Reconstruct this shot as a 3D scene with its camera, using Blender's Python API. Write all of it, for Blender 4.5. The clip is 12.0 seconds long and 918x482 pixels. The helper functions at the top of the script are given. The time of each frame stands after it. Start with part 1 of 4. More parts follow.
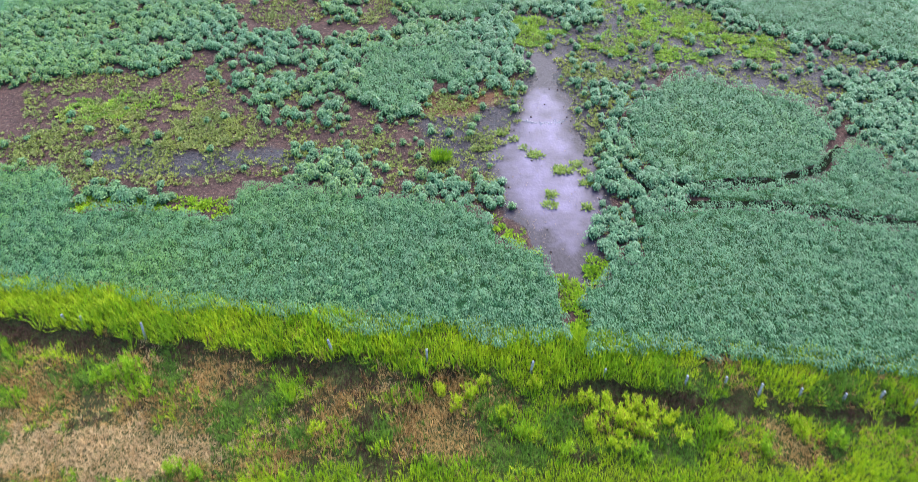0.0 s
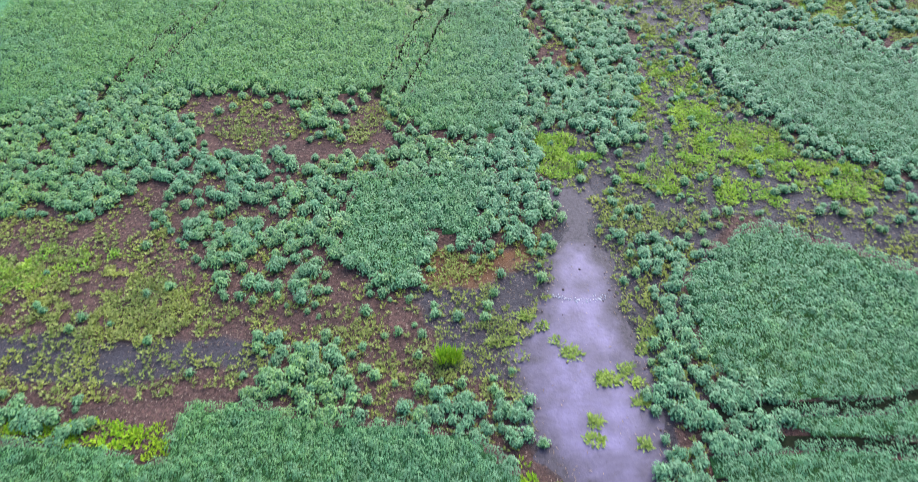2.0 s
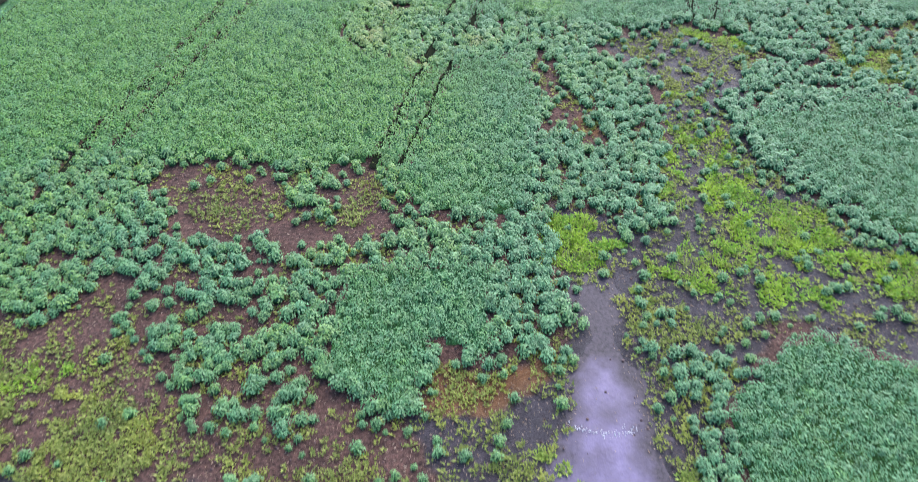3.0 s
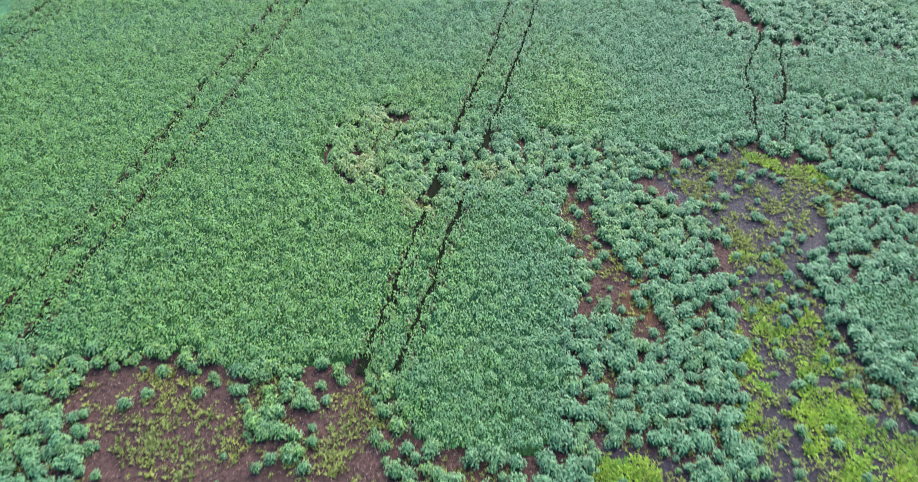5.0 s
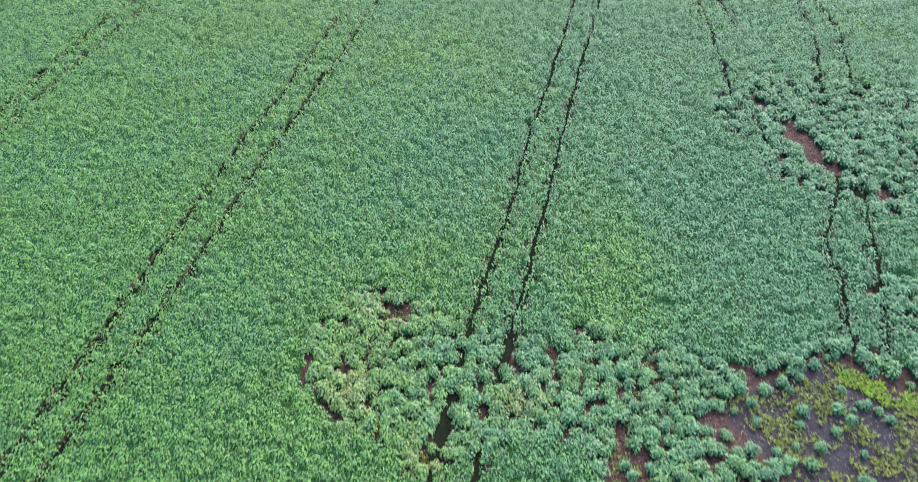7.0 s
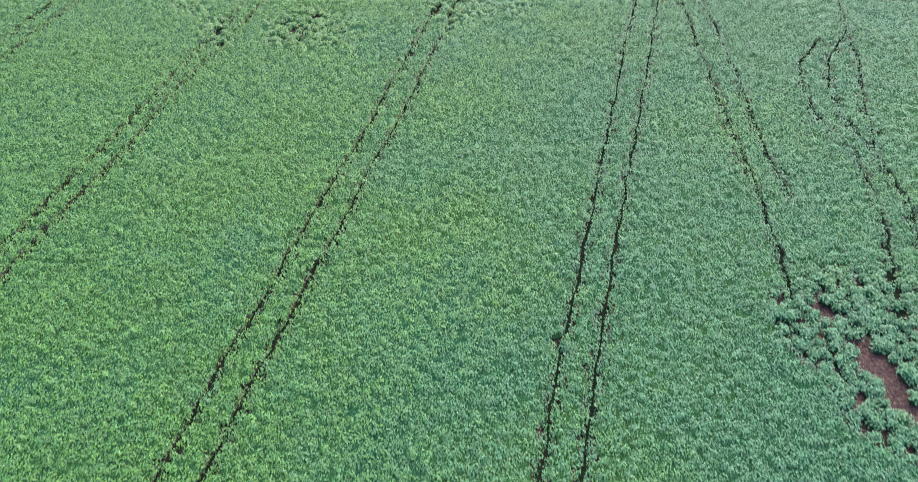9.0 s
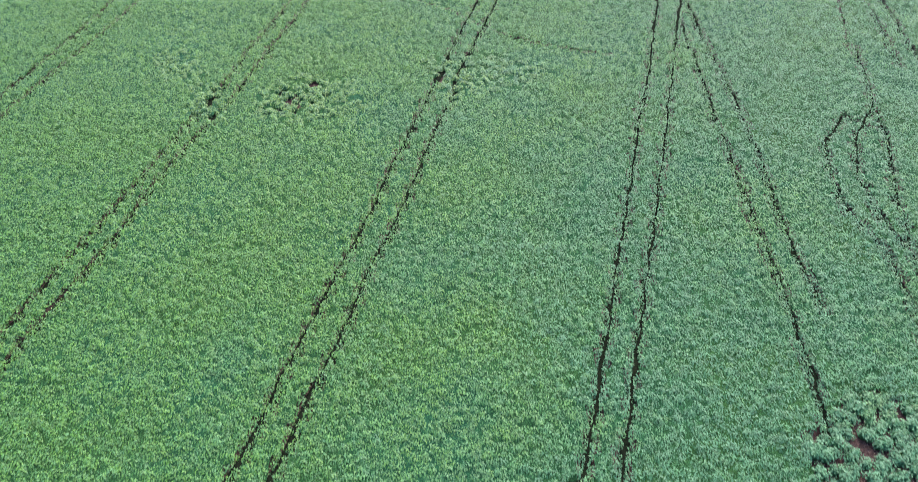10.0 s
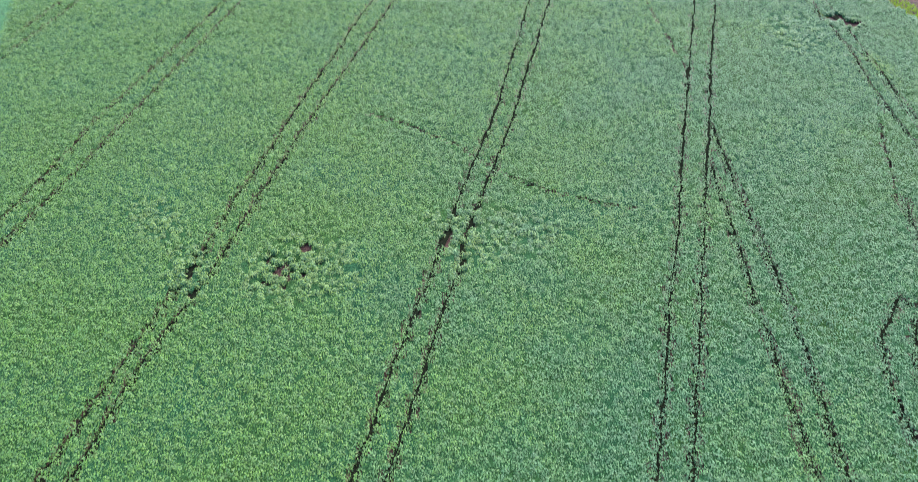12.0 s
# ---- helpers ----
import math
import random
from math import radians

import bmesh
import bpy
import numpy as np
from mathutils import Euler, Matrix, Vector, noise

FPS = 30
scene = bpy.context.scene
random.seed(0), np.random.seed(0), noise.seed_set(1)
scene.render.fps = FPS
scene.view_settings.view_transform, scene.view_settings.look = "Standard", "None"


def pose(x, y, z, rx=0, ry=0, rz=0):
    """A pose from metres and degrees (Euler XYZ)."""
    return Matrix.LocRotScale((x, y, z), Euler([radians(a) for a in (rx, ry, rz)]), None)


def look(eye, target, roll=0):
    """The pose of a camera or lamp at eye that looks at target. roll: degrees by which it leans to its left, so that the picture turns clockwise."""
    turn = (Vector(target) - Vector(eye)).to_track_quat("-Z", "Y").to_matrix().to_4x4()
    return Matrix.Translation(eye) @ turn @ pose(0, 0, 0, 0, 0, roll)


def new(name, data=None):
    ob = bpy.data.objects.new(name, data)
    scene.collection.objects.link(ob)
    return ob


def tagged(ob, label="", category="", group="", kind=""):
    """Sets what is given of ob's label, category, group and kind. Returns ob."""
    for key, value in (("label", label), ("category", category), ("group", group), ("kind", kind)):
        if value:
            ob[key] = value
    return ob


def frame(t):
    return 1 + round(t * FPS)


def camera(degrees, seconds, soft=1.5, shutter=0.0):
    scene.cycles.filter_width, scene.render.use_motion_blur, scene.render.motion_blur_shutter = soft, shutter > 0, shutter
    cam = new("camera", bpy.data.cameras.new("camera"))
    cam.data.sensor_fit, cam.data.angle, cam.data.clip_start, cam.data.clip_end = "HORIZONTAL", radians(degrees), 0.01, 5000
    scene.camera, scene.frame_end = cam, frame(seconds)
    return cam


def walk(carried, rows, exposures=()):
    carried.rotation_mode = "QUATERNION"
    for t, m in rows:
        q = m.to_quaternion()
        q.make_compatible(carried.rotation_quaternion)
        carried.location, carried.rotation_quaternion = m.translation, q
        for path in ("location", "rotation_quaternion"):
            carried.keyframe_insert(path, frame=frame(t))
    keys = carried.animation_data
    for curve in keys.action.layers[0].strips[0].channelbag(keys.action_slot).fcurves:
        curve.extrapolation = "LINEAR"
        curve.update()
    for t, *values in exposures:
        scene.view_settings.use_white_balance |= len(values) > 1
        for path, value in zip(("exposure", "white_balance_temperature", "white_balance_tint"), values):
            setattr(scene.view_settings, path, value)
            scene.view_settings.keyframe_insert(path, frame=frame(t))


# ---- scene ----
cam = camera(63.0, 12.0, soft=0.78, shutter=0.45)
PATH = [
    (0, 0.000, 0.000, 29.366, 44.889, -1.665, 0.000),
    (0.5, -0.074, 3.762, 29.293, 44.921, -1.676, 0.003),
    (1, -0.141, 7.638, 29.237, 44.952, -1.688, 0.006),
    (1.5, -0.207, 11.438, 29.127, 44.984, -1.699, 0.010),
    (2, -0.279, 15.285, 29.073, 45.015, -1.711, 0.013),
    (2.5, -0.347, 19.068, 28.998, 45.047, -1.723, 0.016),
    (3, -0.419, 22.912, 28.990, 45.078, -1.734, 0.019),
    (3.5, -0.499, 26.720, 28.978, 45.110, -1.746, 0.022),
    (4, -0.599, 30.484, 28.956, 45.141, -1.757, 0.025),
    (4.5, -0.692, 34.226, 28.918, 45.173, -1.769, 0.029),
    (5, -0.759, 37.980, 28.884, 45.204, -1.781, 0.032),
    (5.5, -0.833, 41.745, 28.898, 45.236, -1.792, 0.035),
    (6, -0.923, 45.592, 29.093, 45.267, -1.804, 0.038),
    (6.5, -1.008, 49.325, 29.423, 45.299, -1.815, 0.041),
    (7, -1.116, 53.111, 30.111, 45.330, -1.827, 0.045),
    (7.5, -1.208, 56.760, 31.049, 45.361, -1.838, 0.048),
    (8, -1.330, 60.407, 32.160, 45.393, -1.850, 0.051),
    (8.5, -1.481, 64.093, 33.333, 45.424, -1.862, 0.054),
    (9, -1.631, 67.818, 34.537, 45.456, -1.873, 0.057),
    (9.5, -1.751, 71.558, 35.776, 45.487, -1.885, 0.061),
    (10, -1.826, 75.305, 37.074, 45.519, -1.896, 0.064),
    (10.5, -1.884, 78.979, 38.374, 45.550, -1.908, 0.067),
    (11, -1.934, 82.728, 39.784, 45.582, -1.920, 0.070),
    (11.5, -1.980, 86.422, 41.191, 45.613, -1.931, 0.073),
    (12, -2.009, 90.200, 42.728, 45.645, -1.943, 0.076),
]
walk(cam, [(t, pose(x, y, z, tilt, 0, yaw) @ pose(0, 0, 0, 0, 0, lean)) for t, x, y, z, tilt, lean, yaw in PATH],
     exposures=[(0, 2.37), (12, 2.37)])

# ---- light: a bright overcast sky with a broad, weak sun ----
SUN_HEIGHT, SUN_AZIMUTH = 46, 24
world = bpy.data.worlds.new("sky")
scene.world = world
world.use_nodes = True
wn = world.node_tree.nodes
sky = wn.new("ShaderNodeTexSky")
sky.sky_type, sky.sun_disc = "NISHITA", False
sky.sun_elevation, sky.sun_rotation = radians(SUN_HEIGHT), radians(SUN_AZIMUTH)
sky.air_density, sky.dust_density, sky.ozone_density = 1.0, 2.0, 3.0
wn["Background"].inputs["Strength"].default_value = 0.15
world.node_tree.links.new(sky.outputs["Color"], wn["Background"].inputs["Color"])
lamp = bpy.data.lights.new("sun", "SUN")
lamp.energy, lamp.angle, lamp.color = 1.05, radians(55), (1.0, 0.955, 0.9)
sun_way = Vector((math.sin(radians(SUN_AZIMUTH)) * math.cos(radians(SUN_HEIGHT)),
                  math.cos(radians(SUN_AZIMUTH)) * math.cos(radians(SUN_HEIGHT)), math.sin(radians(SUN_HEIGHT))))
new("sun", lamp).matrix_world = look(sun_way * 300, (0, 0, 0))


# ---- materials ----
class Nodes:
    """Short hand for building a node material."""

    def __init__(self, name):
        self.mat = bpy.data.materials.new(name)
        self.mat.use_nodes = True
        self.tree = self.mat.node_tree
        self.shader = self.tree.nodes["Principled BSDF"]
        self.place = self.tree.nodes.new("ShaderNodeNewGeometry")

    def add(self, kind, **values):
        node = self.tree.nodes.new(kind)
        for key, value in values.items():
            node.inputs[key].default_value = value
        return node

    def join(self, a, b):
        self.tree.links.new(a, b)

    def noise(self, scale, detail=3.0, rough=0.55):
        n = self.add("ShaderNodeTexNoise", Scale=scale, Detail=detail, Roughness=rough)
        self.join(self.place.outputs["Position"], n.inputs["Vector"])
        return n.outputs["Fac"]

    def ramp(self, fac, low, high):
        n = self.add("ShaderNodeMapRange")
        n.inputs["From Min"].default_value, n.inputs["From Max"].default_value = low, high
        self.join(fac, n.inputs["Value"])
        return n.outputs["Result"]

    def blend(self, fac, a, b):
        n = self.tree.nodes.new("ShaderNodeMix")
        n.data_type = "RGBA"
        for value, socket in ((fac, n.inputs[0]), (a, n.inputs[6]), (b, n.inputs[7])):
            if isinstance(value, tuple):
                socket.default_value = (*value, 1)
            elif isinstance(value, (int, float)):
                socket.default_value = value
            else:
                self.join(value, socket)
        return n.outputs[2]

    def scale(self, colour, fac):
        n = self.tree.nodes.new("ShaderNodeVectorMath")
        n.operation = "MULTIPLY"
        self.join(colour, n.inputs[0])
        self.join(fac, n.inputs[1])
        return n.outputs[0]

    def field(self, name):
        n = self.tree.nodes.new("ShaderNodeAttribute")
        n.attribute_name = name
        return n.outputs["Fac"]

    def finish(self, colour, rough=0.6, bump=None, depth=0.02, gloss=0.5):
        self.join(colour, self.shader.inputs["Base Color"])
        if isinstance(rough, float):
            self.shader.inputs["Roughness"].default_value = rough
        else:
            self.join(rough, self.shader.inputs["Roughness"])
        self.shader.inputs["Specular IOR Level"].default_value = gloss
        if bump is not None:
            b = self.add("ShaderNodeBump", Strength=0.8, Distance=depth)
            self.join(bump, b.inputs["Height"])
            self.join(b.outputs["Normal"], self.shader.inputs["Normal"])
        return self.mat


def leaf_material(name, cool, fresh, pale, rough=0.5, gloss=0.5, patch=0.09, low=0.42, high=0.68, lift=0.0, tinge=False, down=0.0):
    """Foliage: two greens in wide patches, each leaf a little different, a few pale ones."""
    n = Nodes(name)
    wide = n.field("fresh") if tinge else n.noise(patch, 4.0)
    wide = n.ramp(wide, low, high)
    colour = n.blend(wide, cool, fresh)
    each = n.place.outputs["Random Per Island"]
    colour = n.blend(n.ramp(each, 0.3, 1.3), colour, pale)
    colour = n.scale(colour, n.ramp(n.noise(1.3, 2.0), -0.6, 0.7))
    if tinge:
        colour = n.blend(n.field("tinge"), colour, (0.24, 0.22, 0.05))
    n.finish(colour, rough, gloss=gloss)
    # fine hairs, with a blue-tinted sheen standing in for sky reflection
    n.shader.inputs["Sheen Weight"].default_value, n.shader.inputs["Sheen Roughness"].default_value = down, 0.35
    n.shader.inputs["Sheen Tint"].default_value = (0.6, 0.84, 1.0, 1)
    if lift:
        # shading normals bent skyward, which brightens and evens out the leaves
        turned = n.tree.nodes.new("ShaderNodeVectorMath")
        turned.operation = "ADD"
        turned.inputs[1].default_value = (0, 0, lift)
        n.join(n.place.outputs["Normal"], turned.inputs[0])
        unit = n.tree.nodes.new("ShaderNodeVectorMath")
        unit.operation = "NORMALIZE"
        n.join(turned.outputs[0], unit.inputs[0])
        n.join(unit.outputs[0], n.shader.inputs["Normal"])
    # light passes through thin leaves
    glow = n.add("ShaderNodeBsdfTranslucent")
    n.join(n.blend(0.35, colour, fresh), glow.inputs["Color"])
    both = n.add("ShaderNodeMixShader", Fac=0.28)
    n.join(n.shader.outputs[0], both.inputs[1])
    n.join(glow.outputs[0], both.inputs[2])
    n.join(both.outputs[0], n.tree.nodes["Material Output"].inputs["Surface"])
    return n.mat


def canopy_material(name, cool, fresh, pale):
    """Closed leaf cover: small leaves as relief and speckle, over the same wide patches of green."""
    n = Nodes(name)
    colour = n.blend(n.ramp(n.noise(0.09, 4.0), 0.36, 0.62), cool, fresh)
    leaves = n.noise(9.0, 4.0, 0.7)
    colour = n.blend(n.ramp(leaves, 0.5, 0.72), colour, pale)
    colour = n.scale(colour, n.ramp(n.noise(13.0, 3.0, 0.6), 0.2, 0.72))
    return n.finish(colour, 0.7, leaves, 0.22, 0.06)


def soil_material():
    n = Nodes("red_field_soil")
    grain, clods, wide = n.noise(17.0, 5.0, 0.7), n.noise(5.0, 5.0, 0.7), n.noise(0.55, 4.0)
    dry = n.blend(n.ramp(clods, 0.38, 0.64), (0.03, 0.0145, 0.012), (0.13, 0.067, 0.052))
    dry = n.blend(n.ramp(grain, 0.54, 0.68), dry, (0.14, 0.086, 0.076))
    mud = n.blend(n.ramp(clods, 0.35, 0.7), (0.02, 0.0155, 0.0195), (0.06, 0.048, 0.058))
    mud = n.blend(n.ramp(grain, 0.55, 0.7), mud, (0.105, 0.085, 0.1))
    straw = n.blend(n.ramp(grain, 0.35, 0.65), (0.085, 0.036, 0.016), (0.17, 0.083, 0.035))
    wet = n.field("wet")
    colour = n.blend(n.ramp(wet, 0.3, 0.75), dry, mud)
    colour = n.blend(n.ramp(n.field("litter"), 0.2, 0.8), colour, straw)
    grass = n.blend(n.ramp(clods, 0.35, 0.65), (0.035, 0.055, 0.012), (0.11, 0.12, 0.03))
    colour = n.blend(n.ramp(n.field("verge"), 0.3, 0.8), colour, grass)
    crop = n.blend(n.ramp(n.noise(1.2, 5.0, 0.7), 0.35, 0.65), (0.042, 0.14, 0.05), (0.075, 0.2, 0.075))
    colour = n.blend(n.field("crop"), colour, crop)
    colour = n.scale(colour, n.ramp(wide, -0.15, 0.75))
    rough = n.add("ShaderNodeMapRange")
    rough.inputs["To Min"].default_value, rough.inputs["To Max"].default_value = 0.9, 0.42
    n.join(wet, rough.inputs["Value"])
    relief = n.add("ShaderNodeMath")
    relief.operation = "ADD"
    n.join(clods, relief.inputs[0])
    n.join(n.noise(60.0, 2.0), relief.inputs[1])
    return n.finish(colour, rough.outputs["Result"], relief.outputs[0], 0.08, 0.22)


def water_material():
    n = Nodes("muddy_water")
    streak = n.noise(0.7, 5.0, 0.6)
    # lilac of the mirrored sky is mixed into the mud's base colour
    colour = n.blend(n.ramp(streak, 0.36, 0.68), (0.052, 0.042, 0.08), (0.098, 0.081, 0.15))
    colour = n.blend(n.ramp(n.noise(7.0, 4.0, 0.7), 0.6, 0.75), colour, (0.0349, 0.0279, 0.0331))
    clods = n.noise(5.0, 5.0, 0.7)
    shallow = n.blend(n.ramp(clods, 0.35, 0.7), (0.018, 0.015, 0.02), (0.05, 0.041, 0.054))
    deep = n.ramp(n.field("depth"), 0.35, 1.0)
    rough = n.add("ShaderNodeMapRange")
    rough.inputs["To Min"].default_value, rough.inputs["To Max"].default_value = 0.5, 0.24
    n.join(deep, rough.inputs["Value"])
    relief = n.blend(deep, clods, n.scale(n.noise(6.0, 3.0), n.ramp(streak, -3.0, 3.0)))
    return n.finish(n.blend(deep, shallow, colour), rough.outputs["Result"], relief, 0.03, 0.1)


def plain(name, dark, light, scale, rough=0.8, gloss=0.12):
    n = Nodes(name)
    return n.finish(n.blend(n.ramp(n.noise(scale, 4.0), 0.3, 0.7), dark, light), rough, n.noise(scale * 3, 3.0), 0.01, gloss)


SOY = leaf_material("soybean_leaf", (0.054, 0.198, 0.072), (0.1, 0.258, 0.011), (0.06, 0.205, 0.068), 0.62, 0.75, lift=1.2, tinge=True, down=0.7)
# leaf greens darkened to carry the shade between the plants
SOY_LOW = canopy_material("soybean_shaded_lower_leaves", (0.026, 0.105, 0.043), (0.045, 0.115, 0.024), (0.04, 0.14, 0.052))
BUSH = leaf_material("soybean_bush_leaf", (0.064, 0.215, 0.077), (0.13, 0.268, 0.018), (0.078, 0.23, 0.083), 0.6, 0.75, lift=1.0, tinge=True, down=0.7)
# darker copy of the bush leaf, with the shade inside painted in
BUSH_SHADE = leaf_material("soybean_shaded_inner_leaf", (0.025, 0.09, 0.04), (0.035, 0.1, 0.03), (0.04, 0.11, 0.04), 0.6, 0.2)
CARPET = leaf_material("water_grass", (0.13, 0.29, 0.02), (0.27, 0.41, 0.018), (0.36, 0.48, 0.05), 0.6, 0.3, 0.6, lift=1.2)
MUD_GRASS = leaf_material("mud_grass", (0.12, 0.19, 0.025), (0.23, 0.32, 0.025), (0.3, 0.38, 0.06), 0.6, 0.3, 0.9, lift=1.0)
WEED = leaf_material("low_weed", (0.12, 0.165, 0.03), (0.22, 0.245, 0.028), (0.28, 0.31, 0.07), 0.6, 0.3, 0.3, lift=1.0)
GRASS = leaf_material("verge_grass", (0.19, 0.36, 0.006), (0.38, 0.49, 0.008), (0.55, 0.58, 0.03), 0.6, 0.12, 0.35, lift=0.8)
DARK_GRASS = leaf_material("dark_verge_grass", (0.075, 0.17, 0.02), (0.13, 0.24, 0.02), (0.2, 0.32, 0.04), 0.6, 0.12, 0.5, lift=0.7)
DEAD = leaf_material("dead_grass", (0.25, 0.125, 0.035), (0.46, 0.27, 0.09), (0.58, 0.4, 0.15), 0.8, 0.2, 0.4, lift=1.0)
YELLOW = leaf_material("yellow_flower", (0.403, 0.355, 0.0162), (0.443, 0.403, 0.0242), (0.499, 0.468, 0.0645), 0.6, 0.3, 0.5)
SOIL, WATER = soil_material(), water_material()
POST = plain("weathered_post", (0.15, 0.15, 0.15), (0.29, 0.29, 0.3), 6.0)
CLOD = plain("soil_clod", (0.036, 0.0252, 0.0252), (0.0936, 0.0576, 0.054), 8.0)
# near-black green: the shade of the narrow crop gaps, put into the colour
RUT_SHADE = plain("shaded_wheel_rut", (0.005, 0.008, 0.004), (0.012, 0.014, 0.008), 5.0, 0.9, 0.02)
FOAM = plain("pale_foam", (0.3, 0.28, 0.3), (0.5, 0.48, 0.5), 12.0, 0.4)
LUSH = leaf_material("lush_verge_weed", (0.13, 0.29, 0.008), (0.25, 0.41, 0.01), (0.36, 0.48, 0.02), 0.6, 0.12, 0.4, lift=0.9)
PALE = leaf_material("pale_dry_grass", (0.4, 0.25, 0.11), (0.54, 0.36, 0.17), (0.64, 0.47, 0.25), 0.8, 0.2, 0.4, lift=1.0)
# red-brown stems, dark enough to carry the bank's shade in their colour
STEMS = leaf_material("shaded_dead_stems", (0.035, 0.016, 0.012), (0.075, 0.035, 0.022), (0.12, 0.065, 0.04), 0.8, 0.2, 0.5, lift=0.8)
STRAW = leaf_material("pale_straw", (0.173, 0.115, 0.0792), (0.245, 0.173, 0.115), (0.346, 0.274, 0.216), 0.8, 0.2, 0.4)


# ---- the plan: stands, thin places, bare soil and wheel tracks, in metres ----
CELL, X0, Y0, NX, NY = 0.2, -72.0, 8.0, 720, 910
rng = np.random.default_rng(7)


def wave(x, y, size, seed):
    """Smooth noise from -1 to 1 with features of that size in metres."""
    table = np.random.default_rng(seed).uniform(-1, 1, (256, 256))
    u, v = x / size + 1000.37, y / size + 1000.61
    i, j = np.floor(u).astype(int), np.floor(v).astype(int)
    a, b = u - i, v - j
    a, b = a * a * (3 - 2 * a), b * b * (3 - 2 * b)
    i0, i1, j0, j1 = i % 256, (i + 1) % 256, j % 256, (j + 1) % 256
    return (table[i0, j0] * (1 - a) * (1 - b) + table[i1, j0] * a * (1 - b)
            + table[i0, j1] * (1 - a) * b + table[i1, j1] * a * b)


gx, gy = np.meshgrid(X0 + CELL * (np.arange(NX) + 0.5), Y0 + CELL * (np.arange(NY) + 0.5), indexing="ij")
wx = gx + 0.55 * wave(gx, gy, 2.2, 1) + 0.28 * wave(gx, gy, 0.8, 2)
wy = gy + 0.55 * wave(gx, gy, 2.2, 3) + 0.28 * wave(gx, gy, 0.8, 4)


def within(points):
    """Cells inside an outline, whose edge wanders a little."""
    hit = np.zeros(gx.shape, bool)
    xs, ys = [p[0] for p in points], [p[1] for p in points]
    a = slice(max(0, int((min(xs) - X0) / CELL) - 6), max(0, int((max(xs) - X0) / CELL) + 6))
    b = slice(max(0, int((min(ys) - Y0) / CELL) - 6), max(0, int((max(ys) - Y0) / CELL) + 6))
    px, py, part_hit = wx[a, b], wy[a, b], hit[a, b]
    for (x1, y1), (x2, y2) in zip(points, points[1:] + points[:1]):
        if y1 != y2:
            part_hit ^= ((y1 > py) != (y2 > py)) & (px < (x2 - x1) * (py - y1) / (y2 - y1) + x1)
    return hit


def line_distance(x, y, lines):
    """How far places lie from the nearest of the lines, which wander a little."""
    px = x + 0.12 * wave(x, y, 1.1, 11) + 0.15 * wave(x, y, 6.0, 12)
    best = np.full(len(x), 99.0)
    for line in lines:
        for (x1, y1), (x2, y2) in zip(line, line[1:]):
            near = (y > min(y1, y2) - 1) & (y < max(y1, y2) + 1) & (px > min(x1, x2) - 1) & (px < max(x1, x2) + 1)
            dx, dy = x2 - x1, y2 - y1
            t = np.clip(((px[near] - x1) * dx + (y[near] - y1) * dy) / (dx * dx + dy * dy), 0, 1)
            best[near] = np.minimum(best[near], np.hypot(px[near] - x1 - t * dx, y[near] - y1 - t * dy))
    return best


def spot(x, y, r):
    return np.hypot(wx - x, wy - y) < r


def blur(mask, steps):
    m = mask.astype(float)
    for _ in range(steps):
        m = 0.5 * m + 0.125 * (np.roll(m, 1, 0) + np.roll(m, -1, 0) + np.roll(m, 1, 1) + np.roll(m, -1, 1))
    return m


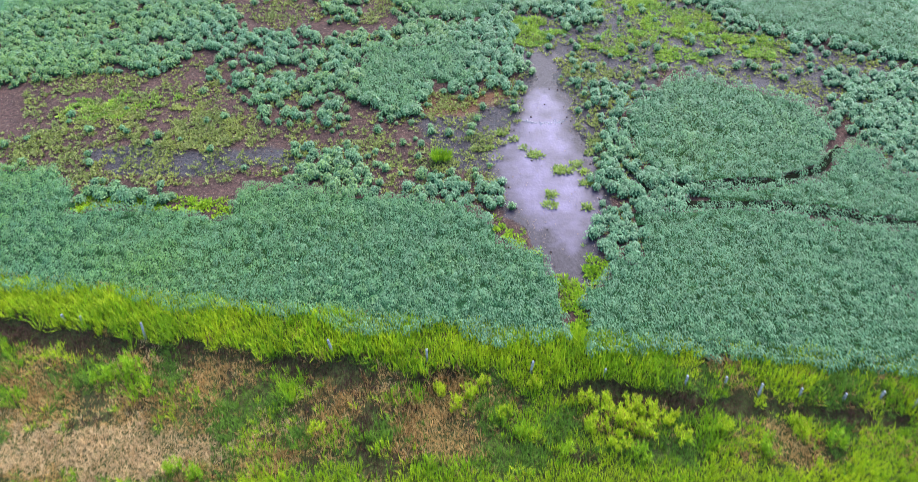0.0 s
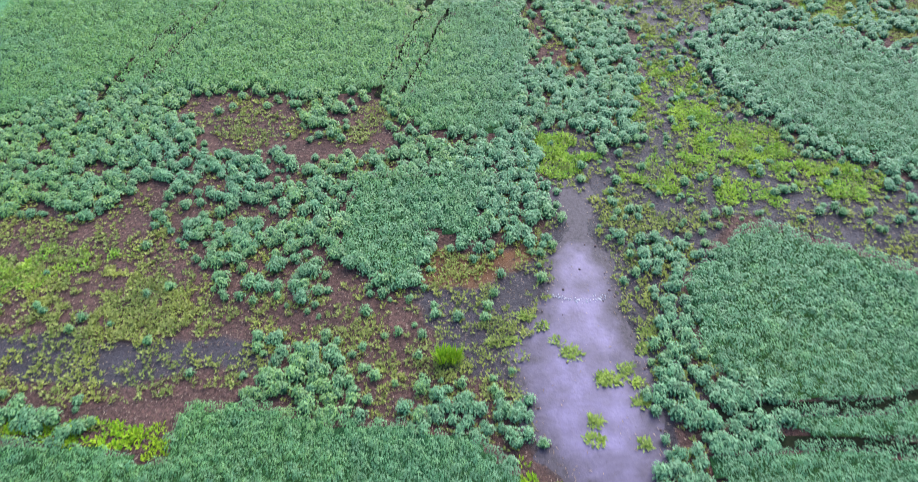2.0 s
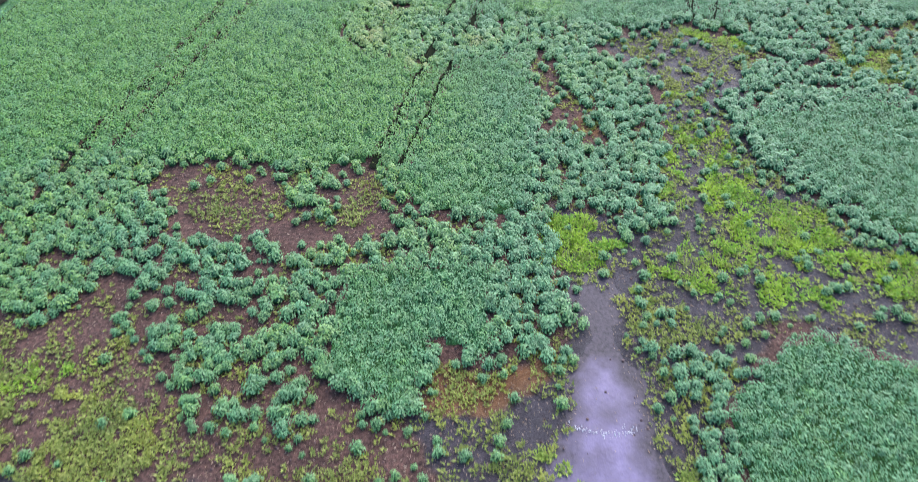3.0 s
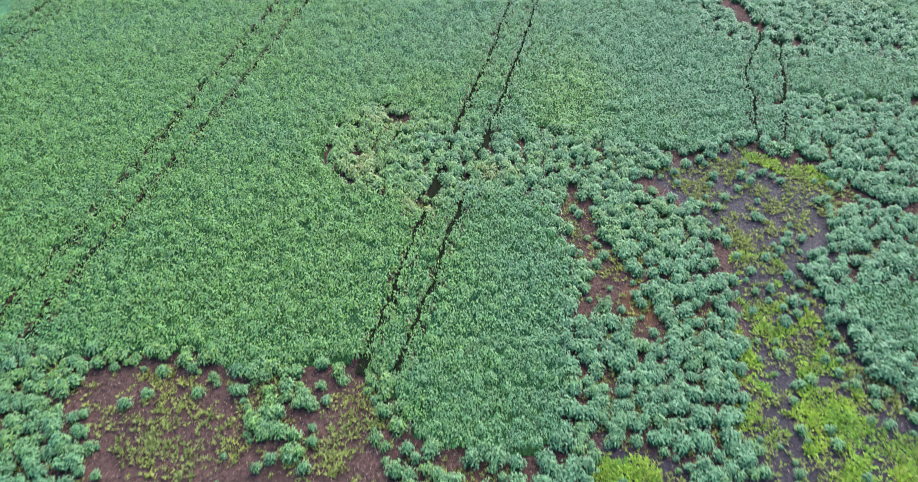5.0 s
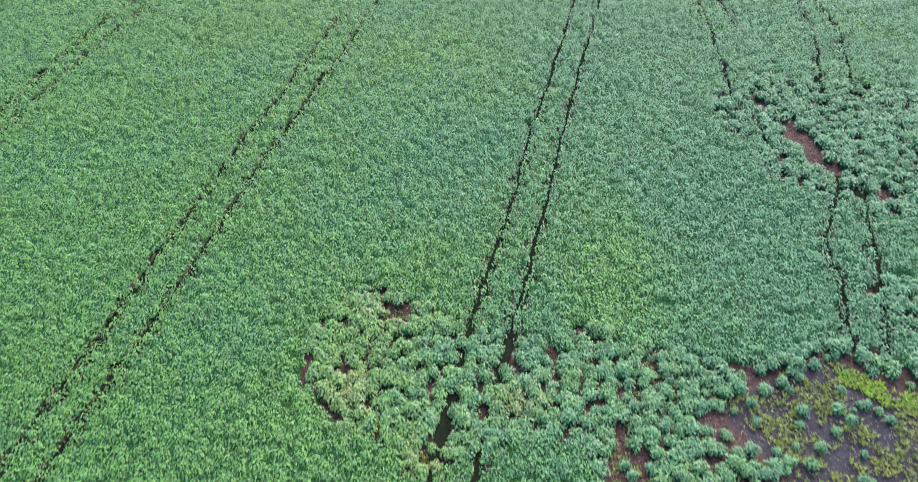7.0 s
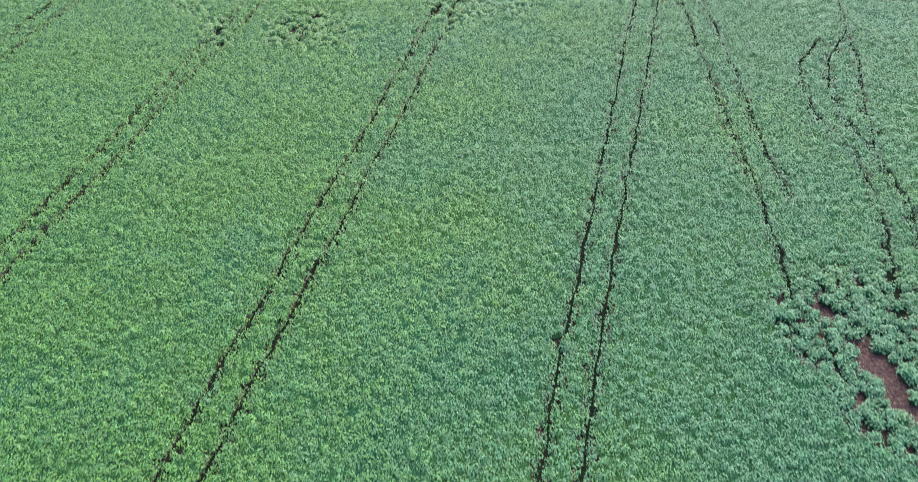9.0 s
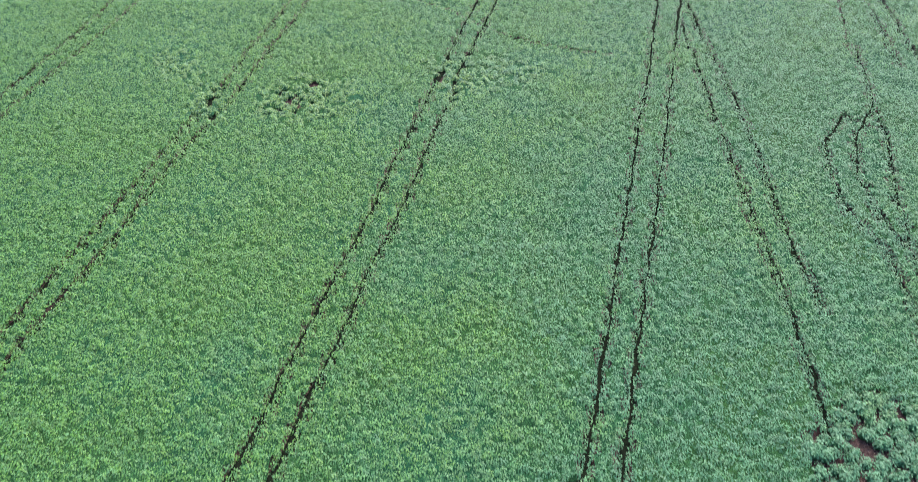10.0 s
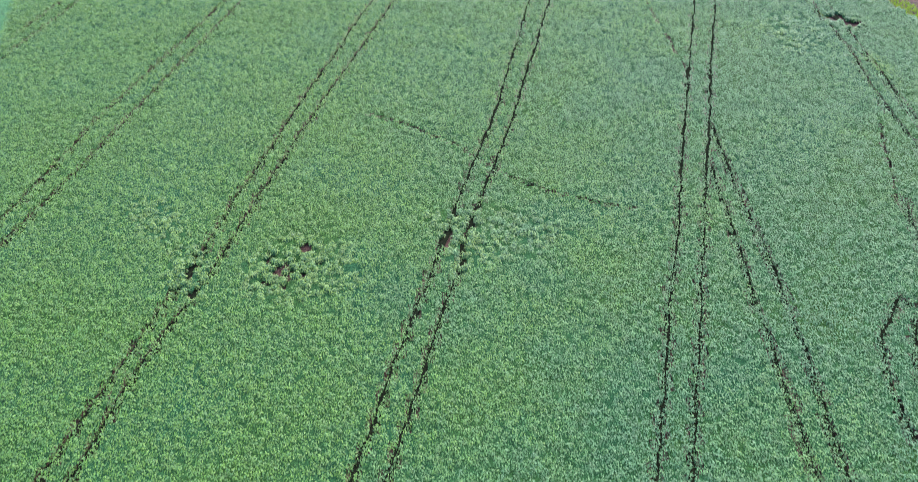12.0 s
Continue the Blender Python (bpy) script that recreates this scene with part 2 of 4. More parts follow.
STANDS = {
    "front_left": [(-70, 38), (-28, 36.2), (-25.6, 36.4), (-22.6, 35), (-21.6, 33.5), (-22.6, 32.8), (-19.8, 32.6), (-16.3, 32.1), (-13, 31.6),
                   (-13.1, 34), (-10.9, 34.4), (-6.3, 33.7), (-2.1, 32.8), (1.1, 31.7), (2.1, 29.5), (4.3, 28.1), (5.3, 25.7),
                   (5.8, 23.8), (5.9, 21.4), (2.6, 21.9), (-0.8, 22.5), (-5.4, 23.2), (-9.9, 24), (-14.5, 24.9), (-17.7, 25.6), (-24, 26.4), (-70, 31)],
    "front_right": [(6.0, 21.2), (6.1, 23.4), (6.8, 25.3), (8.5, 26.9), (9.6, 28.6), (8.4, 29.3), (8.5, 30.7), (12.2, 31.3), (15.5, 31.1),
                    (19.6, 30.6), (25.1, 28.9), (70, 18), (70, 12), (20.8, 19.4), (16.4, 19.7), (11.2, 20.4), (8, 21.2)],
    "strip": [(10.6, 33), (14.4, 33), (18.8, 32.9), (21.5, 34), (23.9, 35.8), (25.4, 36.6), (27, 33.2), (70, 24), (70, 18.2), (25.4, 29.0), (20.5, 30.6), (15.8, 31.2), (11, 31.4)],
    "round": [(12.2, 41.7), (13.8, 43.9), (15.4, 44.6), (17.2, 44.7), (20.8, 43), (23.1, 41.2), (23.9, 38.9), (23.7, 36.7), (22.2, 34.9), (19.6, 33.7), (16.7, 33.2), (13, 33.4),
              (10.8, 33.9), (11.1, 37.3), (11.5, 39.7)],
    "fan": [(-8.2, 48.6), (-6.4, 49.9), (-5.1, 51.1), (-3.1, 51), (-1.1, 51.2), (1.2, 50.3), (3.1, 49.3), (4.4, 47.6), (4.6, 46.5), (3.5, 45.6), (1.9, 45.2), (1.1, 43.7), (-0.3, 43.7),
            (-1.6, 44.9), (-2.2, 42.4), (-2.6, 40.9), (-4.5, 41.1), (-5.7, 42.2), (-7.6, 42.8), (-7.9, 44.7), (-7.4, 46.8)],
    "east": [(17.1, 64.8), (19.8, 64.2), (23.4, 65.3), (28.4, 65.2), (31.1, 62.2), (70, 52), (70, 38), (33, 45), (28.5, 48), (24.4, 49.7), (22.4, 50.6), (21, 52.8), (19.5, 55.6), (18.2, 58.8), (16.9, 62.3)],
    "main": [(-72, 44), (-40, 51), (-27.7, 54.5), (-24.5, 60.5), (-20.3, 59.4), (-17.5, 59.6), (-14.9, 60.3), (-12.2, 58.6), (-9.4, 58.2), (-7.2, 58.8), (-5.5, 58.3), (-4.5, 56.3),
             (-3.1, 54.4), (-0.6, 53.4), (2.2, 52.7), (4.1, 54.5), (4.8, 60.9), (5.4, 65), (5.2, 68.3), (4.5, 71), (5.5, 73.8), (7.2, 73.1), (11.9, 73.2), (17, 74.7), (18.4, 74.5),
             (20.7, 73.6), (22.2, 70.1), (25.1, 68.4), (27, 73), (34, 73), (72, 66), (72, 190), (-72, 190)],
}
# thin stands of single plants, with the share of the soil that they cover
THIN = [
    (0.74, [(-60, 50), (-29.2, 57.5), (-25.5, 59), (-22.4, 60.2), (-19, 59.5), (-18.2, 56.9), (-16.3, 52.9), (-17.5, 50.2), (-19.7, 48.6), (-21.8, 47.6), (-24.2, 48.4), (-26, 47.5), (-60, 42)]),
    (0.6, [(-17.5, 53.5), (-15.9, 52.9), (-12.6, 51.5), (-11.2, 49.5), (-9, 50.3), (-7.6, 49.6), (-7.6, 45.6), (-7.6, 42.8), (-8.2, 40.4), (-10.1, 40.8), (-12.8, 41.7), (-14, 44.6), (-16.4, 45.5), (-17.5, 49.1)]),
    (0.45, [(-12.5, 52.8), (-8.5, 51.5), (-5, 52.2), (-3, 54.5), (2.4, 52.8), (4, 51), (3.4, 49.2), (-1, 51), (-6.5, 49.8), (-9, 49.8)]),
    (0.8, [(2.2, 51.2), (4.2, 50.6), (5.0, 48.4), (5.1, 45.6), (4.3, 44), (2.6, 44.2), (1.6, 47)]),
    (0.88, [(-4.4, 53.8), (-3, 52.9), (0, 51.9), (3.8, 53.4), (5, 50.8), (3.6, 49.4), (-1.2, 50.9), (-4.1, 51)]),
    (0.6, [(14.9, 66.5), (16.9, 66.4), (16.8, 62.8), (15.8, 60.3), (13.9, 60.4), (14, 63.5)]),
    (0.75, [(-10.2, 57.5), (-8, 57.5), (-6.8, 56), (-7, 54.3), (-9, 54.5), (-10.3, 56)]),
    (0.78, [(5.0, 68.6), (6.8, 70.4), (10, 70.8), (12.2, 69.6), (12.9, 67), (12.5, 64.3), (12.2, 61), (11.8, 57.4), (11.5, 55.4), (10, 51.8), (8.6, 52.3), (7.9, 54.4), (6.2, 54.7), (4.3, 54.9), (4.5, 57.7), (4.9, 61.3)]),
    (0.80, [(4.3, 70.6), (5.4, 74), (8, 75), (12, 74), (13, 72.5), (11, 72), (9, 71), (5.4, 68.5)]),
    (0.78, [(19, 67.5), (22.2, 70.5), (27, 72.5), (33, 73), (33, 79), (22, 79), (20.7, 71.4), (18.8, 67.5), (19.4, 65.2), (21.6, 64.4), (24, 65.3), (27, 66.5), (25, 68.5)]),
    (0.90, [(17.4, 95.9), (19.8, 98.5), (24.4, 98), (32, 96), (33, 84), (24.2, 85), (21.9, 86.5), (19.4, 88), (17.5, 93.8)]),
    (0.74, [(24.4, 39.5), (26, 44), (31, 44), (50, 40), (50, 30), (27, 33.8), (25.6, 36.8), (24.6, 38)]),
    (0.78, [(-9.6, 38.1), (-7.1, 37.6), (-5.8, 36.7), (-5.4, 35.2), (-6.7, 34.1), (-9.3, 34.8), (-10.3, 35.2), (-9, 36.4)]),
    (0.55, [(-5.4, 35.2), (-3, 35.1), (1.8, 34.2), (2.8, 32.6), (1.2, 31.9), (-4.1, 33.8), (-6.7, 34)]),
    (0.50, [(8.6, 45.5), (11.4, 45.5), (12.2, 43), (11.5, 41), (11, 38.8), (10.2, 38.5), (9.6, 41), (8.9, 44)]),
    (0.62, [(9.4, 39.3), (11.3, 41.5), (11.2, 36), (11.4, 34.2), (10.8, 32.2), (8.5, 31.3), (8.8, 35), (9.3, 37.6)]),
    (0.92, [(10.2, 34.6), (11.5, 34.8), (13.8, 33.8), (13.8, 31.1), (9.8, 31.0)]),
    (0.70, [(8.2, 31), (9.8, 31.2), (9.8, 28.6), (8.7, 27), (7.9, 28.5)]),
    (0.75, [(-22.7, 35.2), (-19, 34.2), (-16.3, 33.5), (-16, 32.8), (-22, 33.4)]),
    (0.88, [(-19.6, 132.5), (-15.7, 134.7), (-10.8, 133.5), (-10, 129.6), (-14.7, 127.4), (-18, 128.7)]),
    (0.9, [(-30.3, 138.7), (-27.1, 139.6), (-25, 135.5), (-28.3, 135)]),
    (0.9, [(-25, 133), (-22.5, 132.7), (-22, 128.9), (-24.4, 129.1)]),
    (0.95, [(-4.2, 136.6), (1.8, 137.1), (6.3, 134), (3.3, 132.1), (-2.3, 131.7)]),
    (0.90, [(-8.4, 74.9), (-6.5, 80), (-3, 78.5), (-0.2, 76.6), (2.5, 75.5), (5.2, 74.2), (4.5, 71.3), (1.6, 71), (-2.2, 70.8), (-6.1, 71.8)]),
    (0.42, [(26, 66), (34, 63), (45, 60), (45, 72), (34, 73.5), (27, 72.5)]),
    (0.9, [(32.5, 165), (34.6, 168.5), (38.6, 167), (37.8, 163), (34, 160.5)]),
]
# soil with hardly any soybeans on it
BARE = [
    [(5.2, 25.8), (6.8, 25.5), (6.5, 23.3), (6.25, 22.1), (5.65, 22.1), (5.45, 23.6)],
    [(-18.8, 58.3), (-14.9, 59.6), (-10.8, 58.1), (-10.2, 55.8), (-9.2, 54.2), (-6.7, 54), (-6.6, 56.8), (-5.9, 58.9), (-4.8, 57.2), (-3.6, 54.4), (-3.6, 53), (-5.2, 52.4), (-8.1, 53), (-11.8, 52.4), (-13.8, 53.4), (-16.3, 55.2)],
    [(4.8, 71.4), (6.3, 70), (6.7, 67.9), (7.5, 66.4), (7.7, 65.1), (8.7, 64.5), (9, 61.7), (9.1, 59.7), (7.9, 59.8), (6.9, 61.8), (6.3, 62.2), (5.7, 60.4), (4.9, 61.9), (5.2, 63.9), (5.2, 66.1), (4.5, 69.0)],
    [(20.0, 93.7), (20.7, 93.5), (21.4, 91.5), (22.3, 90.3), (22.9, 88.9), (22.4, 87.6), (21.8, 88.1), (21.2, 89.6), (20.5, 91.2), (20.0, 92.6)],
    [(11.1, 72.6), (14.6, 73.3), (17.1, 74.4), (18.5, 73.1), (21, 70.9), (22.2, 69.5), (21.2, 68), (18.7, 66.7), (15.9, 65.9), (13.5, 65.5), (13.1, 68.9), (11.9, 71.1)],
    [(13.2, 65.5), (16.8, 65.8), (17.4, 61.1), (17.7, 58.5), (14.6, 57.2), (12.2, 57.3), (12.5, 60.5)],
]
BARE_SPOTS = [(-16.4, 129.5, 0.55), (-16.3, 131.3, 0.5), (-14.4, 133.3, 0.5), (-15.6, 130.6, 0.35), (-17.2, 130.3, 0.32), (-15.2, 131.8, 0.32), (-14.3, 130.3, 0.3), (-17.5, 132.3, 0.3), (-13.2, 131.6, 0.28), (-3.5, 133.6, 0.5), (-2.2, 130.5, 0.45), (-23.7, 130.4, 0.5), (3.9, 94.2, 0.5), (18.9, 95.3, 0.55), (-3.0, 69.8, 0.7),
              (-0.9, 73.9, 0.35), (5.3, 76.0, 0.4), (7.6, 74.6, 0.5), (-4.6, 78.0, 0.5), (19.9, 97.3, 0.6), (42.3, 166.2, 1.0), (41.4, 168.0, 0.9), (24.6, 86.5, 0.6), (20.3, 78.8, 0.4)]
# wheel tracks: pairs 2 m apart and bends of the sprayer
TRACKS = [
    [(-5.5, 58.4), (-3.4, 66.4), (-0.9, 75.9), (3.3, 91.1), (9.7, 113), (13.6, 127.1), (17.6, 140.7), (24.4, 164.7), (28, 178)],
    [(-3.8, 58.4), (-2.4, 63.4), (-0.1, 71.3), (3.4, 83.8), (7.0, 97.2), (11.8, 112.9), (15.8, 127), (22.3, 149.2), (29, 172.7), (31, 180)],
    [(-25.1, 56.5), (-23.2, 64.6), (-19.6, 77.3), (-13.6, 98.5), (-8.9, 113.6), (-6.5, 122.5), (-3.7, 132.3), (2.2, 152.4), (7.3, 174.2), (9, 181)],
    [(-22, 60.7), (-20.6, 67.1), (-17.6, 76.1), (-11.3, 98.4), (-6.7, 113.9), (-4.3, 122.4), (-1.3, 134.2), (3.8, 151.3), (9.6, 174.1), (11, 181)],
    [(-39, 76), (-33.6, 96), (-28.4, 114.3), (-27.1, 118.5), (-24.1, 128.2), (-21.4, 139.5), (-12.5, 172.7), (-10, 181)],
    [(-37, 76), (-31.7, 96.8), (-26.3, 114.8), (-25.1, 120.3), (-22.1, 129.3), (-18.4, 143.4), (-9.5, 173.9), (-7.5, 181)],
    [(-52, 98), (-41, 137.9), (-37.3, 152.7), (-29.7, 176.9)], [(-50, 98), (-39.2, 136.3), (-35.2, 149.7), (-27.8, 176.7)],
    [(-60, 147), (-53.5, 167.9), (-50.2, 178.3)], [(-58, 146), (-51.6, 167), (-48, 178.2)],
    [(22.2, 148.3), (21.9, 136), (22, 129.3), (21.5, 120.5), (20.9, 111.9), (21.1, 105.4)],
    [(20.6, 142.2), (20.1, 134), (19.6, 124.8), (19.2, 116.8), (19, 108), (18.5, 100), (18.1, 95.9)],
    [(32.4, 124), (30.2, 125.9), (27.5, 122.6), (26.2, 118.3), (26.2, 114.3), (27.2, 110.3), (26.6, 106.2), (26, 102.6), (24.3, 96.8), (23.4, 93.9)],
    [(35.4, 136.9), (33.4, 127.6), (29.8, 122.5), (28.3, 118.5), (28.1, 113.5), (28.8, 110), (28.4, 104.9), (27.4, 100), (25.6, 94.9)],
    [(33.2, 126.7), (32.4, 122.3), (30, 115.5), (29.1, 111)],
    [(22.3, 88), (19.4, 82.3), (18.9, 79), (18, 75.1)], [(23.2, 87), (21.3, 80), (19.5, 74.5)],
    [(39.8, 178), (40.2, 161.2), (39.7, 152.2), (39.7, 143.7), (38, 133)], [(41.8, 178), (41.7, 161.1), (41.5, 153.7), (41.7, 146), (40, 133)],
    [(12.4, 31.6), (16.6, 31.4), (20.4, 30.7), (25.3, 29.2), (40, 25.5)], [(10.8, 33), (14.5, 33.2), (18.5, 33.2), (21.6, 34.3), (23.8, 36.3)],
]
CRACKS = [[(-11.1, 152.1), (-7, 149.9), (-2, 146.4), (1.6, 142.3), (5, 139.7), (9.7, 137.6), (12.5, 136.7)], [(21.1, 173.3), (21.7, 164.9), (22.3, 156.5)],
          [(-6.3, 49.4), (-7.0, 46.3), (-7.4, 42.8)], [(19.6, 30.4), (20.6, 29.2)], [(22, 25), (23.6, 23.4)], [(38, 148), (36, 141), (34.5, 136)]]
WATER_EDGE = [(5.9, 48.7), (7, 48.6), (6.9, 45.3), (7, 42.7), (7.6, 39.9), (7.6, 36.9), (8.1, 34.2), (7.9, 31.4), (8.1, 29.6), (7.4, 27), (6.1, 25.9), (5.3, 27.1), (5.2, 29.7), (4.2, 31.3),
              (3.0, 33), (2.3, 35.2), (3.0, 38.3), (4.3, 40.9), (4.8, 43.8), (5.7, 45.9)]
WET = [
    [(-2.9, 41.2), (2, 41.9), (4.5, 44.3), (5.2, 49.3), (8, 49.2), (9.3, 44.1), (10.3, 40.7), (9.3, 34.2), (8.4, 30.2), (7.8, 26), (4.8, 26.4), (4.2, 30.3), (2, 32.7), (1.9, 35.2), (-1.6, 36.1), (-2.2, 39)],
    [(-23.5, 38.6), (-18.3, 38.6), (-14.2, 37.9), (-9.9, 38), (-8.9, 37.1), (-10.8, 36), (-14.6, 35.7), (-19.2, 36), (-22.5, 36.6)],
    [(4.7, 55.1), (10.3, 52.7), (12.3, 59), (13.2, 63), (16, 62), (16.9, 62.2), (18.9, 56.8), (21.1, 52.7), (24.9, 49), (31, 46.5), (33, 42), (29, 37), (25.5, 40.3), (22, 42.6), (18.7, 44.8), (15.1, 45.8), (11.7, 45.8), (8.3, 46.9), (5.1, 46.6)],
    [(8, 49), (12.5, 46.2), (14.5, 45), (12.5, 43), (10.8, 39), (10, 33), (8.6, 33), (9, 40)],
    [(10.8, 72.4), (13.4, 73.4), (17.1, 74.4), (18.5, 73.1), (21.5, 70.4), (20.5, 68.4), (18, 66.4), (14, 65.6), (12.6, 69)],
    [(12, 55.5), (12.8, 63), (13.6, 66.4), (17, 66.6), (20, 68), (18.4, 57.5), (16, 54)],
]
CARPETS = [
    (1.15, [(4.6, 54.0), (6.0, 54.2), (7.4, 51.7), (8.6, 50.9), (6.8, 50.0), (5.5, 49.4), (3.9, 49.7), (3.8, 52.4)]),
    (1.15, [(9.0, 51.3), (10.9, 51), (10.6, 48.8), (8.9, 48.8)]),
    (1.0, [(14.4, 57), (16.3, 56.6), (17.3, 54.5), (16, 51.2), (14.9, 50.2), (13.4, 50.6), (12.9, 52.5), (14.2, 54.7)]),
    (1.0, [(17.6, 54.7), (20.3, 52.8), (20.2, 51), (17.9, 50.3), (15.8, 50.7), (16.2, 52.9)]),
    (0.8, [(10.5, 50.8), (12.9, 51.8), (13.6, 49.5), (11.3, 47.9)]),
    (1.1, [(21.2, 49.4), (23.6, 49.5), (23, 46.8), (21.1, 47.1)]),
    (1.0, [(15.5, 48.7), (17.1, 48.3), (16.2, 46.4), (14.9, 47)]),
    (0.5, [(12.8, 50.2), (20, 50.2), (25, 49), (23.2, 46.8), (20.7, 47.3), (18.1, 46.1), (15.1, 46.7), (10.4, 48.2)]),
    (0.36, [(10.5, 56), (12.5, 62), (13.2, 66), (15.3, 65.7), (16.5, 62.8), (17.5, 58), (16, 55.6), (12, 54)]),
    (0.7, [(16.6, 73.8), (18.6, 73.6), (21.4, 71), (20.6, 70.2), (18.2, 72)]),
    (0.75, [(27.6, 71), (30, 70), (33.8, 68), (32, 64), (29, 65.4), (27, 66.8)]),
    (1.0, [(-22.6, 34.0), (-21, 34.3), (-17, 33.7), (-13.4, 33.4), (-13.0, 31.9), (-16.4, 32.3), (-20, 32.8), (-22.4, 33)]),
    (0.8, [(1.6, 31.6), (3.4, 30.6), (4.4, 29), (5.0, 27.8), (4.3, 28), (2.2, 29.8)]),
    (0.7, [(7.4, 28.6), (8.4, 28.2), (8.4, 26.8), (7.2, 25.4), (6.8, 26.4)]),
    (1.1, [(5.0, 26.0), (6.9, 25.8), (6.6, 23.3), (6.3, 21.9), (5.6, 21.9), (5.4, 23.6)]),
    (0.75, [(-27, 44.5), (-23.6, 43.3), (-23.0, 44.9), (-20.4, 44.6), (-17.8, 44.6), (-20.0, 43.2), (-21.6, 42.7), (-22.9, 41.7), (-27, 41.5)]),
]
ISLANDS = [(2.9, 39.0, 0.42), (3.7, 38.3, 0.28), (2.2, 37.4, 0.35), (4.3, 37.3, 0.3), (5.0, 36.6, 0.5), (6.4, 35.1, 0.6), (7.2, 35.6, 0.45), (7.7, 34.9, 0.42), (8.4, 36.7, 0.42), (1.2, 37.3, 0.3),
           (7.8, 33.8, 0.42), (8.8, 37.7, 0.4), (5.5, 32.8, 0.45), (5.4, 32.0, 0.4), (7.5, 31.7, 0.42), (40.8, 169.2, 1.0), (8.6, 48.0, 0.4), (8.9, 47.2, 0.4)]
SEEDLINGS = [
    (1.7, [(-22.8, 41.5), (-21.6, 42.9), (-17.4, 42.6), (-13.2, 40.7), (-11.6, 38.6), (-14.4, 37.9), (-18.3, 38.4), (-21.5, 38.5)]),
    (0.75, [(-28, 44.7), (-23.9, 44.6), (-19.2, 42.9), (-12.8, 41.3), (-12.2, 38.8), (-14.2, 38.1), (-18.2, 38.1), (-22, 39), (-21.4, 35.4), (-28, 35)]),
    (0.42, [(-30, 47.4), (-23.7, 47.5), (-19.4, 49.5), (-15.9, 45.2), (-12.8, 41.9), (-7.6, 41.6), (-2.4, 41.2), (-2, 43.8), (4.8, 44.8), (4.8, 42.3), (2, 33.4), (1.5, 34.4), (-5.6, 35), (-9.2, 35.2), (-13.8, 34.8), (-30, 35)]),
    (0.5, [(7.2, 47.5), (12, 45.5), (15, 45.3), (12.6, 44), (11, 39), (9.8, 35), (9.2, 30), (8.2, 30), (8.3, 36), (7.9, 42)]),
    (0.3, [(4.7, 55.1), (10.3, 52.7), (12.3, 59), (13.5, 65), (17, 65), (18.9, 56.8), (24.9, 49), (33, 45), (30, 37), (25.5, 40.3), (18.7, 44.8), (11.7, 45.6), (8.3, 47.3), (5.1, 48.6)]),
    (0.5, [(11.1, 72.6), (17.1, 74.4), (22.2, 69.5), (18.7, 66.7), (13.5, 65.5), (13.1, 68.9)]),
    (0.50, [(-17.5, 58.3), (-14, 59.2), (-13, 56.5), (-14, 54.5), (-16, 55.4)]),
    (0.6, [(26, 66), (34, 63), (45, 60), (45, 72), (34, 73.5), (27, 72.5)]),
    (0.42, [(-13, 58.4), (-4.8, 57.2), (-3.6, 53), (-12, 53)]),
]

stand_id = np.zeros(gx.shape, np.int8)
for k, outline in enumerate(STANDS.values()):
    stand_id[within(outline)] = k + 1
# the far end of the field, along a grass strip
beyond = (gy > 140) & (wx > 49.3 - 0.345 * (gy - 169.4))
stand_id[beyond] = 0
bare = np.zeros(gx.shape, bool)
for outline in BARE:
    bare |= within(outline)
for x, y, r in BARE_SPOTS:
    bare |= spot(x, y, r)
thin = np.zeros(gx.shape)
for share, outline in THIN:
    thin[within(outline)] = share
thin[bare] = 0
# the stands fray into single bushes along their edges, but for the clean-edged ones
solid = (stand_id > 0) & (thin == 0) & ~bare
fray = solid & (blur(solid, 24) < 0.86 + 0.1 * wave(gx, gy, 1.6, 14)) & (gy > 38) & np.isin(stand_id, [5, 6, 7])
fray |= solid & (stand_id == 6) & (blur(solid, 110) < 0.9 + 0.1 * wave(gx, gy, 2.1, 15))
thin[fray] = 0.88
solid &= ~fray
dense = solid.copy()
water = within(WATER_EDGE)
wet = water.copy()
for outline in WET:
    wet |= within(outline)
carpet = np.zeros(gx.shape)
for share, outline in CARPETS:
    carpet = np.maximum(carpet, share * within(outline))
seedling = np.zeros(gx.shape)
for share, outline in SEEDLINGS:
    seedling = np.maximum(seedling, share * within(outline))
litter = within([(-2.2, 41.2), (-1.8, 43.8), (1.4, 43.5), (4.6, 44.6), (3.7, 42.8), (2.3, 41.9), (0.3, 41.1)]) | within([(7.6, 64), (8.8, 63.5), (8.8, 60.7), (7.4, 61.5)])
seedling = np.maximum(seedling, 0.22 * ((thin > 0) | bare))
seedling[dense | (thin > 0.85)] = 0
carpet[dense] = 0


def at(field, x, y):
    """The plan's value at places."""
    i = np.clip(((x - X0) / CELL).astype(int), 0, NX - 1)
    j = np.clip(((y - Y0) / CELL).astype(int), 0, NY - 1)
    return field[i, j]


def edge_line(x):
    """Where the field ends and the verge begins."""
    return 22.6 - 0.155 * x + 0.0008 * x * x


